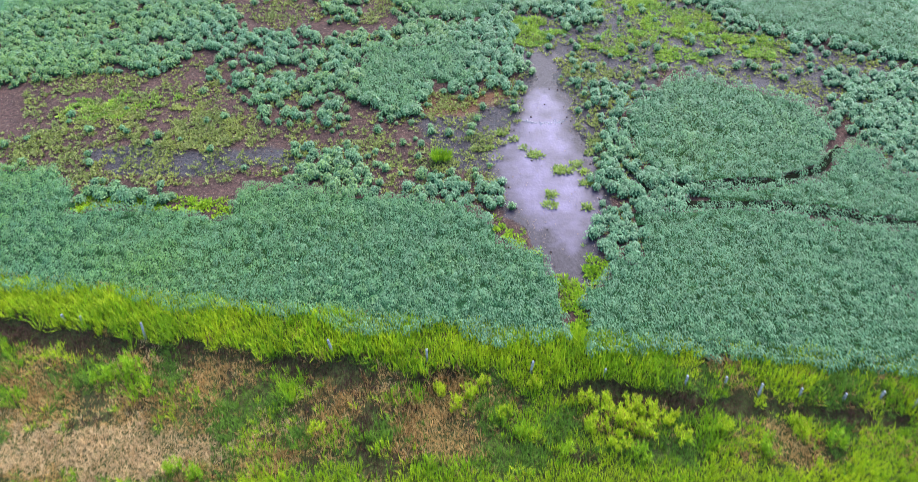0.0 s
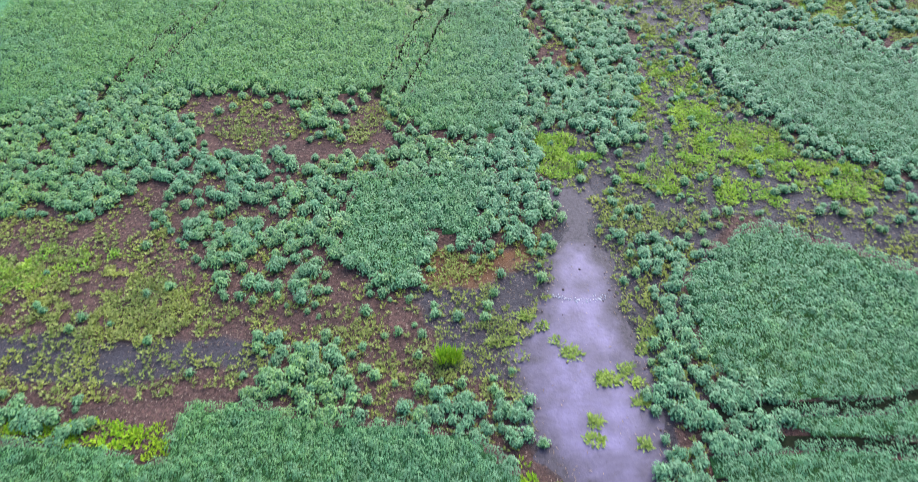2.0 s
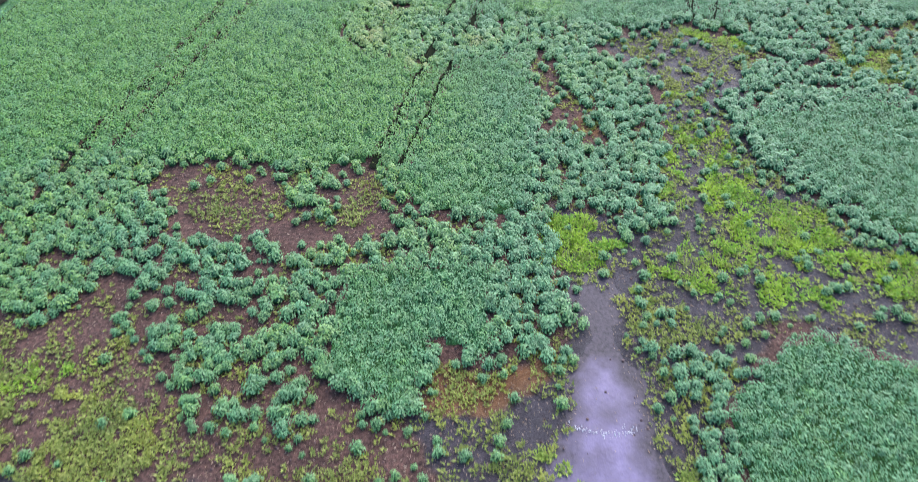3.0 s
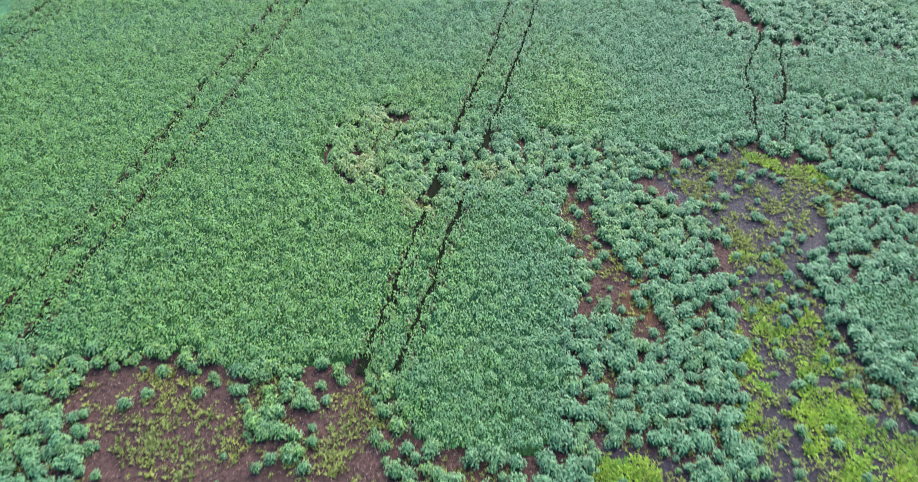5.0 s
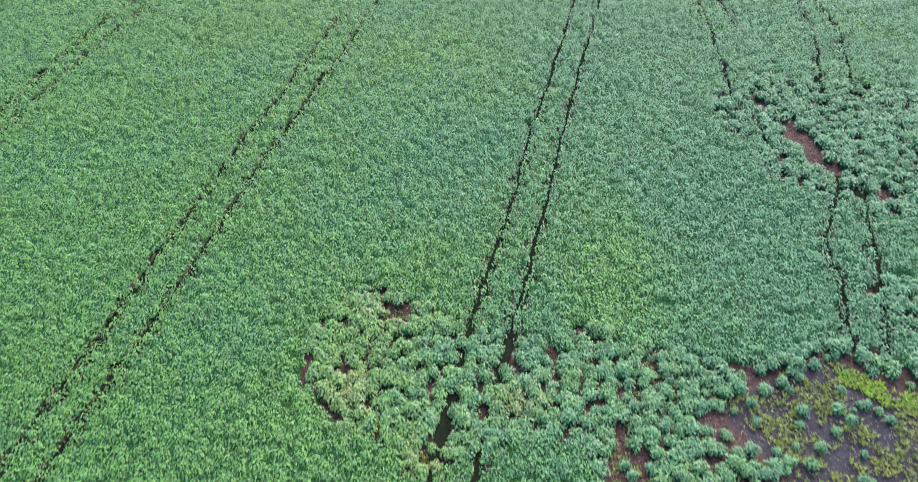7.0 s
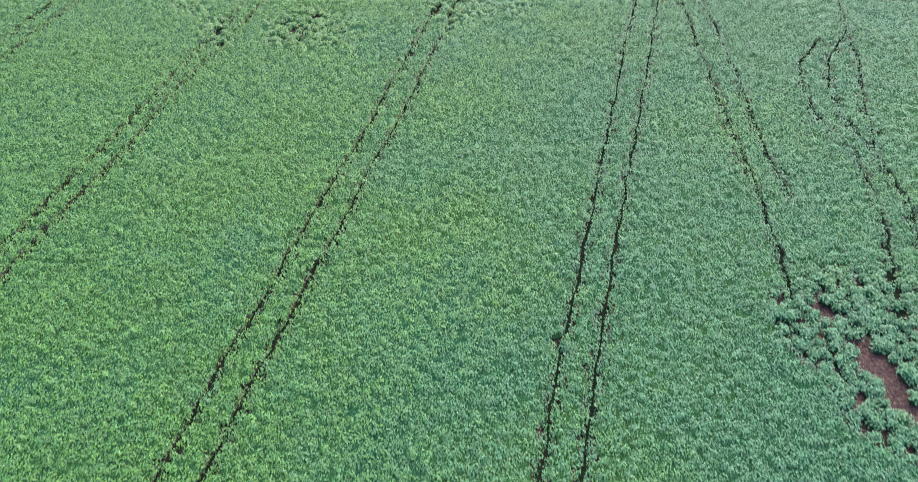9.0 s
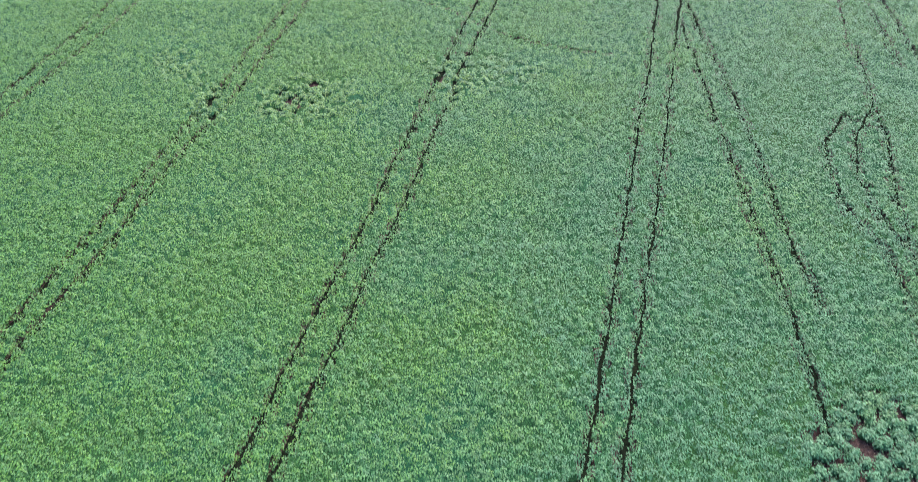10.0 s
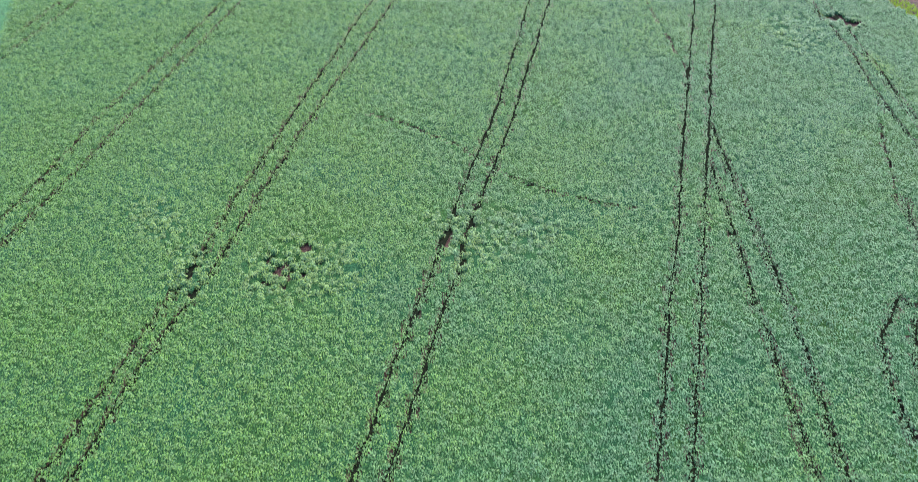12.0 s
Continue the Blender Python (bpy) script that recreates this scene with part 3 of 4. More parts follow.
def height(x, y):
    """The soil's height: level field, low hummocks, a small bank down to the verge."""
    s = np.clip((edge_line(x) - 0.6 - y) / 2.6, 0, 1)
    bank = -0.5 * s * s * (3 - 2 * s)
    far = np.clip((np.abs(x) - 70) / 40, 0, 1) + np.clip((y - 185) / 40, 0, 1)
    return bank + (0.035 * wave(x, y, 1.4, 21) + 0.02 * wave(x, y, 0.5, 22)) * np.clip(1 - far, 0, 1)


# ---- mesh helpers ----
def quad_mesh(name, verts, faces, materials, which=None, fields=None, smooth=False):
    """A mesh from arrays; faces is one array of alike faces, or a list of such arrays."""
    faces = faces if isinstance(faces, list) else [faces]
    count = sum(len(f) for f in faces)
    corners = np.concatenate([np.full(len(f), f.shape[1]) for f in faces])
    me = bpy.data.meshes.new(name)
    me.vertices.add(len(verts))
    me.vertices.foreach_set("co", np.asarray(verts, np.float32).ravel())
    me.loops.add(int(corners.sum()))
    me.loops.foreach_set("vertex_index", np.concatenate([f.ravel() for f in faces]).astype(np.int32))
    me.polygons.add(count)
    me.polygons.foreach_set("loop_start", (np.cumsum(corners) - corners).astype(np.int32))
    for m in materials:
        me.materials.append(m)
    if which is not None:
        me.polygons.foreach_set("material_index", np.asarray(which, np.int32))
    me.update(calc_edges=True)
    me.polygons.foreach_set("use_smooth", np.full(count, smooth))
    for key, values in (fields or {}).items():
        me.attributes.new(key, "FLOAT", "POINT").data.foreach_set("value", np.asarray(values, np.float32))
    return me


def blades(base, turn, rise, length, width, fold=0.16, droop=0.0):
    """Leaves as folded lozenges: base points (n, 3), heading, angle above the level, length and width."""
    n = len(base)
    way = np.stack([np.cos(turn) * np.cos(rise), np.sin(turn) * np.cos(rise), np.sin(rise)], 1)
    side = np.stack([-np.sin(turn), np.cos(turn), np.zeros(n)], 1)
    up = np.cross(way, side)
    mid = base + way * (0.45 * length)[:, None] - up * (fold * width)[:, None] * -1
    tip = base + way * length[:, None]
    tip[:, 2] -= droop * length
    verts = np.stack([base, mid + side * (0.5 * width)[:, None], tip, mid - side * (0.5 * width)[:, None]], 1).reshape(-1, 3)
    return verts, np.arange(4 * n).reshape(-1, 4)


def needles(base, turn, rise, length, width):
    """Thin leaves as single triangles."""
    way = np.stack([np.cos(turn) * np.cos(rise), np.sin(turn) * np.cos(rise), np.sin(rise)], 1)
    side = np.stack([-np.sin(turn), np.cos(turn), np.zeros(len(turn))], 1) * (0.5 * width)[:, None]
    root = base + 0.15 * way * length[:, None]
    verts = np.stack([root - side, root + side, base + way * length[:, None]], 1).reshape(-1, 3)
    return verts, np.arange(len(verts)).reshape(-1, 3)


def gather(parts):
    """Joins (verts, faces, material index) lists."""
    vs, fs, ws, n = [], [], [], 0
    for v, f, w in parts:
        vs.append(v), fs.append(f + n), ws.append(np.full(len(f), w))
        n += len(v)
    return np.concatenate(vs), fs, np.concatenate(ws)


def scatter(x0, x1, y0, y1, step, jitter=0.5):
    """Places on a jittered grid."""
    x, y = np.meshgrid(np.arange(x0, x1, step), np.arange(y0, y1, step), indexing="ij")
    x, y = x.ravel(), y.ravel()
    return x + rng.uniform(-jitter, jitter, len(x)) * step, y + rng.uniform(-jitter, jitter, len(x)) * step


def seen_field(x, y, spare=3.5):
    """The stretch of the plan that is worth single leaves."""
    return (np.abs(x) < 33 + spare + 0.24 * np.clip(y - 95, 0, 99)) & (y < 182)


def unit(v):
    return v / np.maximum(np.linalg.norm(v, axis=-1, keepdims=True), 1e-6)


def dome_leaves(x, y, z, tall, radius, count, size, ragged=0.3, squash=0.9):
    """Leafy crowns: leaflets lying on the dome of each plant, each tilted its own way; arrays per plant."""
    k = len(x)
    turn = rng.uniform(0, 2 * np.pi, (k, 1)) + np.arange(count)[None] * 2.39996 + rng.normal(0, 0.25, (k, count))
    drop = 1.0 - 1.02 * (np.arange(count)[None] + rng.uniform(0, 1, (k, count))) / count
    flare = np.sqrt(np.clip(1 - drop * drop, 0, 1))
    out = np.stack([flare * np.cos(turn), flare * np.sin(turn), drop], 2)
    reach = radius[:, None] * rng.uniform(0.8, 1.12, (k, count))
    place = out * reach[:, :, None] * (1, 1, squash)
    place += np.stack([x, y, z + tall - squash * radius], 1)[:, None]
    face = unit(0.8 * out + (0, 0, 0.3) + rng.normal(0, ragged, out.shape)).reshape(-1, 3)
    # the leaflets point up along the dome, their tips standing a little off it
    upward = np.stack([-drop * np.cos(turn), -drop * np.sin(turn), flare], 2).reshape(-1, 3)
    along_leaf = unit(upward + rng.normal(0, 0.45, face.shape))
    side = unit(np.cross(face, along_leaf))
    along_leaf = np.cross(side, face)
    place = place.reshape(-1, 3)
    long = (size * rng.uniform(0.7, 1.3, len(face)))[:, None]
    tip = place + long * (0.58 * along_leaf + 0.14 * out.reshape(-1, 3))
    root, half = place - 0.42 * long * along_leaf, 0.3 * long * side
    return np.stack([tip, root + half, root - half], 1).reshape(-1, 3), np.arange(3 * len(face)).reshape(-1, 3)


# ---- the ground: one sheet to the horizon ----
def build_ground():
    xs = np.concatenate([[-2600, -1200, -500, -220, -120, -85], np.arange(-72, -6, 0.75), np.arange(-6, 14, 0.25), np.arange(14.25, 72.1, 0.75), [85, 120, 220, 500, 1200, 2600]])
    ys = np.concatenate([[-1200, -500, -200, -80, -30, -5], np.arange(6, 24, 0.75), np.arange(24, 54, 0.25), np.arange(54, 190.1, 0.75), [205, 240, 320, 500, 1000, 2200, 3000]])
    x, y = np.meshgrid(xs, ys, indexing="ij")
    shape = x.shape
    x, y = x.ravel(), y.ravel()
    inside = (np.abs(x) < 72) & (y > 8) & (y < 190)
    wet_soft, litter_soft, pool = blur(wet, 5), blur(litter, 4), blur(water, 60)
    verge = np.clip((edge_line(x) - y) / 1.2 + 0.5, 0, 1)
    z = height(x, y) - 0.12 * np.where(inside, np.clip(at(pool, x, y) - 0.12, 0, 1), 0)
    idx = np.arange(len(x)).reshape(shape)
    quads = np.stack([idx[:-1, :-1], idx[1:, :-1], idx[1:, 1:], idx[:-1, 1:]], 2).reshape(-1, 4)
    fields = {"wet": np.where(inside, at(wet_soft, x, y), 0), "litter": np.where(inside, at(litter_soft, x, y), 0),
              "verge": verge, "crop": np.where(inside, (at(dense, x, y) & ~seen_field(x, y, 2.0)).astype(float), (y > edge_line(np.clip(x, -90, 90))).astype(float))}
    ob = new("ground", quad_mesh("ground", np.stack([x, y, z], 1), quads, [SOIL], fields=fields, smooth=True))
    tagged(ob, "red-brown field soil with dark wet mud and crop litter", "field", kind="structure")


def build_water():
    """Shallow muddy water in the low place of the field."""
    cells = np.argwhere(blur(water, 70) > 0.08)
    ij = np.zeros((NX + 1, NY + 1), int) - 1
    corners = []
    for i, j in cells:
        for a, b in ((i, j), (i + 1, j), (i + 1, j + 1), (i, j + 1)):
            if ij[a, b] < 0:
                ij[a, b] = len(corners)
                corners.append((X0 + CELL * a, Y0 + CELL * b))
    c = np.array(corners)
    c = c + 0.08 * np.stack([wave(c[:, 0], c[:, 1], 0.45, 31), wave(c[:, 0], c[:, 1], 0.45, 32)], 1)
    verts = np.column_stack([c, np.full(len(c), -0.012)])
    depth = at(blur(water, 70), c[:, 0], c[:, 1]) + 0.24 * wave(c[:, 0], c[:, 1], 0.9, 33) + 0.16 * wave(c[:, 0], c[:, 1], 0.42, 34)
    depth -= 0.45 * np.clip((c[:, 1] - 42) / 4, 0, 1) + 0.4 * np.clip((30.5 - c[:, 1]) / 3, 0, 1)
    quads = np.array([[ij[i, j], ij[i + 1, j], ij[i + 1, j + 1], ij[i, j + 1]] for i, j in cells])
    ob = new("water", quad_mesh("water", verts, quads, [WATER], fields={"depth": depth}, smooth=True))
    tagged(ob, "shallow muddy water standing on bare soil, pale with painted sky sheen", "water", kind="structure")


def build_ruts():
    """Pressed wheel ruts through the crop: ribbons with the gaps' shade painted near black."""
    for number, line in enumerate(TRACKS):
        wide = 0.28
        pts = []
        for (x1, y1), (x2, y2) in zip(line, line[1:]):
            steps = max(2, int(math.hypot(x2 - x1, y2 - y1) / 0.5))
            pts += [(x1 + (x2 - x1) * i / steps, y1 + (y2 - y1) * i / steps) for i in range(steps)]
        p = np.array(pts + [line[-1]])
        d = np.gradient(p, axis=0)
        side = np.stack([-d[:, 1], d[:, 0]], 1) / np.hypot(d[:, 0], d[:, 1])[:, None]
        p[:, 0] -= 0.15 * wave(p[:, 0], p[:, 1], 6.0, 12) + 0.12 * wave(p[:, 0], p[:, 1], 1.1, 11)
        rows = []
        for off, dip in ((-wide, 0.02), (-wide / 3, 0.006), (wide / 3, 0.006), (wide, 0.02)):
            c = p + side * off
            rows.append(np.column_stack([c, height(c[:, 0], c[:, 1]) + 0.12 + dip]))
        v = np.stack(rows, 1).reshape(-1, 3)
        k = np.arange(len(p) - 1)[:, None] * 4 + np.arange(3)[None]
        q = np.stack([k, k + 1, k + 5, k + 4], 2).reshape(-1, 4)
        tagged(new("wheel_rut", quad_mesh("wheel_rut", v, q, [RUT_SHADE], smooth=True)), "wheel rut pressed through the soybean crop, its shade painted near black", "wheel rut", "wheel ruts", "structure")


# ---- the soybean stands ----
STAND_LABELS = {
    "front_left": "dense green soybean stand beside the grassy verge",
    "front_right": "dense blue-green soybean stand beside the muddy water",
    "strip": "narrow dense soybean strip between curved wheel tracks",
    "round": "rounded island of dense soybeans amid wet mud",
    "fan": "fan-shaped dense soybean stand split by narrow gaps",
    "east": "dense blue-green soybean stand beyond the weedy mud",
    "main": "wide dense soybean field crossed by paired wheel tracks",
}


FRESH = [(-18, 72, 16, 16, 0.13), (-8, 66, 8, 8, 0.09), (6.0, 78, 2.2, 2.6, 0.2), (8.0, 81.5, 2.4, 3.0, 0.14), (-2, 66, 4, 5, 0.06), (-6.5, 75.5, 2.5, 3, 0.16), (42.3, 157.5, 1.0, 2.2, 0.35), (-20, 100, 14, 18, 0.06), (18, 112, 12, 16, -0.08), (10, 90, 10, 12, -0.05)]
TINGED = [(-5, 78.4, 1.3, 1.0), (-6.6, 73.4, 1.0, 1.4), (-2.8, 70, 1.0, 0.7), (1.6, 72.5, 1.1, 0.8)]


def fresh_and_sheen(x, y):
    """Where the crop is yellower or bluer."""
    # the fall with x paints bluish sky sheen into the right side
    f = 0.49 + 0.07 * wave(x, y, 11, 46) + 0.07 * wave(x, y, 5.0, 47) + 0.06 * wave(x, y, 2.2, 50) + 0.0027 * np.clip(y - 80, -25, 40) - 0.0052 * np.clip(x, -28, 30) + 0.02
    for cx, cy, rx, ry, more in FRESH:
        f = f + more * np.exp(-((x - cx) / rx) ** 2 - ((y - cy) / ry) ** 2)
    return f


def tingeing(x, y):
    """Yellowing plants in a few weak spots."""
    f = np.zeros(len(x))
    for cx, cy, rx, ry in TINGED:
        f = np.maximum(f, np.exp(-((x - cx) / rx) ** 2 - ((y - cy) / ry) ** 2))
    return np.clip(f * (0.55 + 0.6 * wave(x, y, 0.7, 48)), 0, 0.8) + 0.13 * np.clip((y - 92) / 45, 0, 1)


def padded(lists, size):
    """Values for the first points of a mesh, and the middle value for the rest."""
    flat = np.concatenate(lists) if lists else np.zeros(0)
    return np.concatenate([flat, np.full(size - len(flat), 0.5)])


def build_stand(number, key):
    points = np.array(STANDS[key])
    (x0, y0), (x1, y1) = points.min(0), points.max(0)
    parts, tone = [], []
    for low, high, step, count, width in ((y0, min(y1, 37), 0.3, 28, 0.105), (max(y0, 37), min(y1, 60), 0.33, 24, 0.13), (max(y0, 60), min(y1, 112), 0.37, 23, 0.145), (max(y0, 112), y1, 0.38, 19, 0.158)):
        if high <= low:
            continue
        x, y = scatter(max(x0, -66), min(x1, 66), low, high, step, 0.4)
        keep = seen_field(x, y)
        x, y = x[keep], y[keep]
        keep = at(dense, x, y) & (at(stand_id, x, y) == number) & (rng.uniform(0, 1, len(x)) > 0.03)
        x, y = x[keep], y[keep]
        tall = 0.64 + 0.05 * wave(x, y, 1.7, 41) + np.where(y > 105, 0.09, np.where(y < 60, 0.15, 0.13)) * wave(x, y, 0.58, 42) + rng.normal(0, np.where(y < 60, 0.055, 0.04), len(x))
        v, q = dome_leaves(x, y, height(x, y), tall, (0.6 * step + 0.04) * rng.uniform(0.82, 1.18, len(x)), count, width, 0.15, 1.3)
        # no leaf stands in the wheel tracks
        middle = v.reshape(-1, 3, 3).mean(1)
        px, py = middle[:, 0], middle[:, 1]
        slot = np.where(py < 40, 0.07, np.where(py < 105, 0.085, 0.066) + 0.03 * ((px < -25) | (py > 140))) * (1 + 0.4 * wave(px, py, 0.6, 45) + 0.4 * wave(px, py, 2.4, 49))
        free = np.minimum(line_distance(px, py, TRACKS), line_distance(px, py, CRACKS) + 0.01) > slot
        v, q = v.reshape(-1, 9)[free].reshape(-1, 3), np.arange(3 * free.sum()).reshape(-1, 3)
        parts.append((v, q, 0))
        for tones in (fresh_and_sheen(x, y) + rng.normal(0, 0.04, len(x)), tingeing(x, y)):
            tone.append(np.repeat(np.repeat(tones, count)[free], 3))
    # lower leaves, a ragged layer under the tops, shade painted in as dark green
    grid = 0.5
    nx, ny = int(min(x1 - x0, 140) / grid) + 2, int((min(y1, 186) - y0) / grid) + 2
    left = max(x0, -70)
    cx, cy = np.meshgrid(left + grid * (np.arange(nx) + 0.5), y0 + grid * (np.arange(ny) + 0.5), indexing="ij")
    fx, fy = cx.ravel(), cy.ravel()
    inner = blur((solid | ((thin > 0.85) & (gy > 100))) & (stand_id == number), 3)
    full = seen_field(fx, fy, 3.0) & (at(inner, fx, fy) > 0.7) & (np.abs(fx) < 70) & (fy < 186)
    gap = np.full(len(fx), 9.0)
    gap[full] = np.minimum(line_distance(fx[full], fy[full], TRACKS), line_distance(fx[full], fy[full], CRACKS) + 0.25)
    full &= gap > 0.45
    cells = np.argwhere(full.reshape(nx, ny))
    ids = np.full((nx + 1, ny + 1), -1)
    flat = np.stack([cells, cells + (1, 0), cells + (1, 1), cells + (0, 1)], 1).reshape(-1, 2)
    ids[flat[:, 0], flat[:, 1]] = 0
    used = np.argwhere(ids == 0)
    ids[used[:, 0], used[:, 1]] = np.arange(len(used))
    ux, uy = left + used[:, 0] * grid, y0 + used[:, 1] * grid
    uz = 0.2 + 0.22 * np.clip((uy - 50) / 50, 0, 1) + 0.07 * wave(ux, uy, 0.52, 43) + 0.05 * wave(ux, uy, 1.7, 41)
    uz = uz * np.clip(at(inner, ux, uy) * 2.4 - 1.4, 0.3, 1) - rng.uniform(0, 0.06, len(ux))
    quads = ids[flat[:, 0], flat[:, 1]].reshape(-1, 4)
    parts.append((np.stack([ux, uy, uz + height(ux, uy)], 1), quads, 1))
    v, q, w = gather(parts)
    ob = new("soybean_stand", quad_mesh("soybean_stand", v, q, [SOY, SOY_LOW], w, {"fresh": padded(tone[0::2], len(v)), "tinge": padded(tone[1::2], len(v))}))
    tagged(ob, STAND_LABELS[key], "soybean crop", "soybean stands", "stuff")


# ---- single soybean plants ----
def bush_parts(x, y, z, tall, radius, count=44):
    """Round bushes: a leafy shell over a low heart, darkened to paint the inner shade."""
    k, heads = len(x), 5
    middle = np.arange(heads) == heads - 1
    theta = rng.uniform(0, 2 * np.pi, (k, 1)) + np.arange(heads)[None] * 2 * np.pi / (heads - 1) + rng.normal(0, 0.35, (k, heads))
    off = radius[:, None] * np.where(middle, 0.06, 0.5)[None] * rng.uniform(0.75, 1.25, (k, heads))
    top = tall[:, None] * np.where(middle, 1.0, 0.78)[None] * rng.uniform(0.85, 1.1, (k, heads))
    hx, hy = (x[:, None] + off * np.cos(theta)).ravel(), (y[:, None] + off * np.sin(theta)).ravel()
    puff = np.repeat(radius * 0.56, heads) * rng.uniform(0.8, 1.2, k * heads)
    v, q = dome_leaves(hx, hy, np.repeat(z, heads), top.ravel(), puff, count // heads, np.repeat(radius * 0.33 + 0.02, heads * (count // heads)), 0.3, 1.15)
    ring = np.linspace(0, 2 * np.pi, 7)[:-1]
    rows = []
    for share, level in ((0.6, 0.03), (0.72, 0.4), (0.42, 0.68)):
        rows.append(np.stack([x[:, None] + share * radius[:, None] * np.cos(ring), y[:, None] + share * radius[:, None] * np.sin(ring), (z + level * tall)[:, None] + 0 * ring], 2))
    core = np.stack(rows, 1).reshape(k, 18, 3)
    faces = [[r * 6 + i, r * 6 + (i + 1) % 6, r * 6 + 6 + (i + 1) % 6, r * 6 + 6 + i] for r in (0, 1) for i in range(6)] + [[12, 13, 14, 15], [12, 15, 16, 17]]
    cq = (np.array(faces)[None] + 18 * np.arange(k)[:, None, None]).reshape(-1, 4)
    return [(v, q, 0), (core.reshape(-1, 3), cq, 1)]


def bush_places():
    """Single plants in the thin stands and strewn over the open soil."""
    x, y = scatter(-66, 66, 24, 180, 0.6, 0.4)
    share = at(thin, x, y)
    patchy = 0.5 + 0.5 * wave(x, y, 1.3, 51) + 0.25 * wave(x, y, 0.6, 52)
    keep = (share > 0) & (patchy < 0.16 + 0.98 * share) & (line_distance(x, y, TRACKS) > 0.17) & ~at(bare, x, y) & seen_field(x, y)
    sx, sy, sp = x[keep], y[keep], share[keep]
    size = 0.68 + 0.48 * sp + rng.normal(0, 0.14, len(sx))
    x, y = scatter(-40, 45, 30, 80, 0.62)
    loose = np.maximum(np.minimum(at(seedling, x, y), 0.8) * np.where(x < -8, 0.1, 0.27), 0.07 * at(bare, x, y)) + 0.22 * ((x > 8) & (y > 44) & (y < 66) & (at(carpet, x, y) < 0.7))
    loose = loose + 0.62 * (at(blur(thin > 0.4, 22), x, y) > 0.06) * (at(thin, x, y) == 0) * (at(carpet, x, y) < 0.3)
    keep = (rng.uniform(0, 1, len(x)) < loose) & ~at(dense, x, y) & (at(thin, x, y) == 0) & ~at(water, x, y)
    lx, ly = x[keep], y[keep]
    return np.concatenate([sx, lx]), np.concatenate([sy, ly]), np.concatenate([size, rng.uniform(0.38, 0.95, len(lx))])


def build_bushes():
    x, y, size = bush_places()
    size = np.clip(size, 0.4, 1.35)
    # the loosest ones in the open middle of the hollow are things of their own
    alone = np.argsort(np.where((y > 34) & (y < 60) & (x > -26) & (x < 24), at(blur(thin > 0, 6) + blur(dense, 6), x, y) - 0.3 * size, 9))[:280]
    rest = np.ones(len(x), bool)
    rest[alone] = False
    near = rest & (y < 84)
    for chosen, count in ((near, 110), (rest & ~near, 80)):
        xs, ys, ss = x[chosen], y[chosen], size[chosen]
        v, q, w = gather(bush_parts(xs, ys, height(xs, ys), 0.6 * ss, 0.37 * ss, count))
        each = 3 * 5 * (count // 5)
        tone = {"fresh": padded([np.repeat(fresh_and_sheen(xs, ys) + rng.normal(0, 0.05, len(xs)), each)], len(v)), "tinge": padded([np.repeat(tingeing(xs, ys), each)], len(v))}
        ob = new("soybean_plants", quad_mesh("soybean_plants", v, q, [BUSH, BUSH_SHADE], w, tone))
        tagged(ob, "thin rows of bushy green soybean plants on bare red soil", "soybean plants", "thin soybeans", "stuff")
    kinds, one = [], np.zeros(1)
    for _ in range(9):
        (cv, cq, _), (hv, hq, _) = bush_parts(one, one, one, np.array([0.6]), np.array([0.37]), 110)
        tone = {"fresh": np.full(len(cv), rng.uniform(0.42, 0.6)), "tinge": np.zeros(len(cv))}
        kinds.append((quad_mesh("leaf_crown", cv, cq, [BUSH], fields=tone), quad_mesh("inner_leaves", hv, hq, [BUSH_SHADE])))
    for n, i in enumerate(alone):
        ob = new("soybean_plant")
        for name, data in zip(("leaf_crown", "inner_leaves"), kinds[n % 9]):
            new(name, data).parent = ob
        ob.matrix_world = pose(x[i], y[i], height(x[i:i + 1], y[i:i + 1])[0], 0, 0, rng.uniform(0, 360)) @ Matrix.Diagonal((size[i], size[i], size[i] * rng.uniform(0.85, 1.1), 1))
        word = "small" if size[i] < 0.7 else "bushy"
        tagged(ob, f"single {word} green soybean plant on bare red soil", "soybean plant", "single soybean plants")


# ---- weeds, seedlings and litter ----
def build_carpet():
    x, y = scatter(-40, 45, 22, 80, 0.14)
    fx, fy = scatter(38, 44, 165, 171, 0.2)
    x, y = np.concatenate([x, fx]), np.concatenate([y, fy])
    cover = at(carpet, x, y)
    keep = (cover > 0) & (0.5 + 0.5 * wave(x, y, 1.2, 61) + 0.6 * wave(x, y, 0.5, 62) + rng.normal(0, 0.22, len(x)) < -0.08 + 0.82 * cover)
    x, y = x[keep], y[keep]
    v, q = carpet_blades(x, y, height(x, y))
    ob = new("water_grass", quad_mesh("water_grass", v, q, [CARPET, LUSH], np.repeat(y < 34.6, 6)))
    tagged(ob, "bright yellow-green grass carpet growing on wet mud", "weeds", kind="stuff")


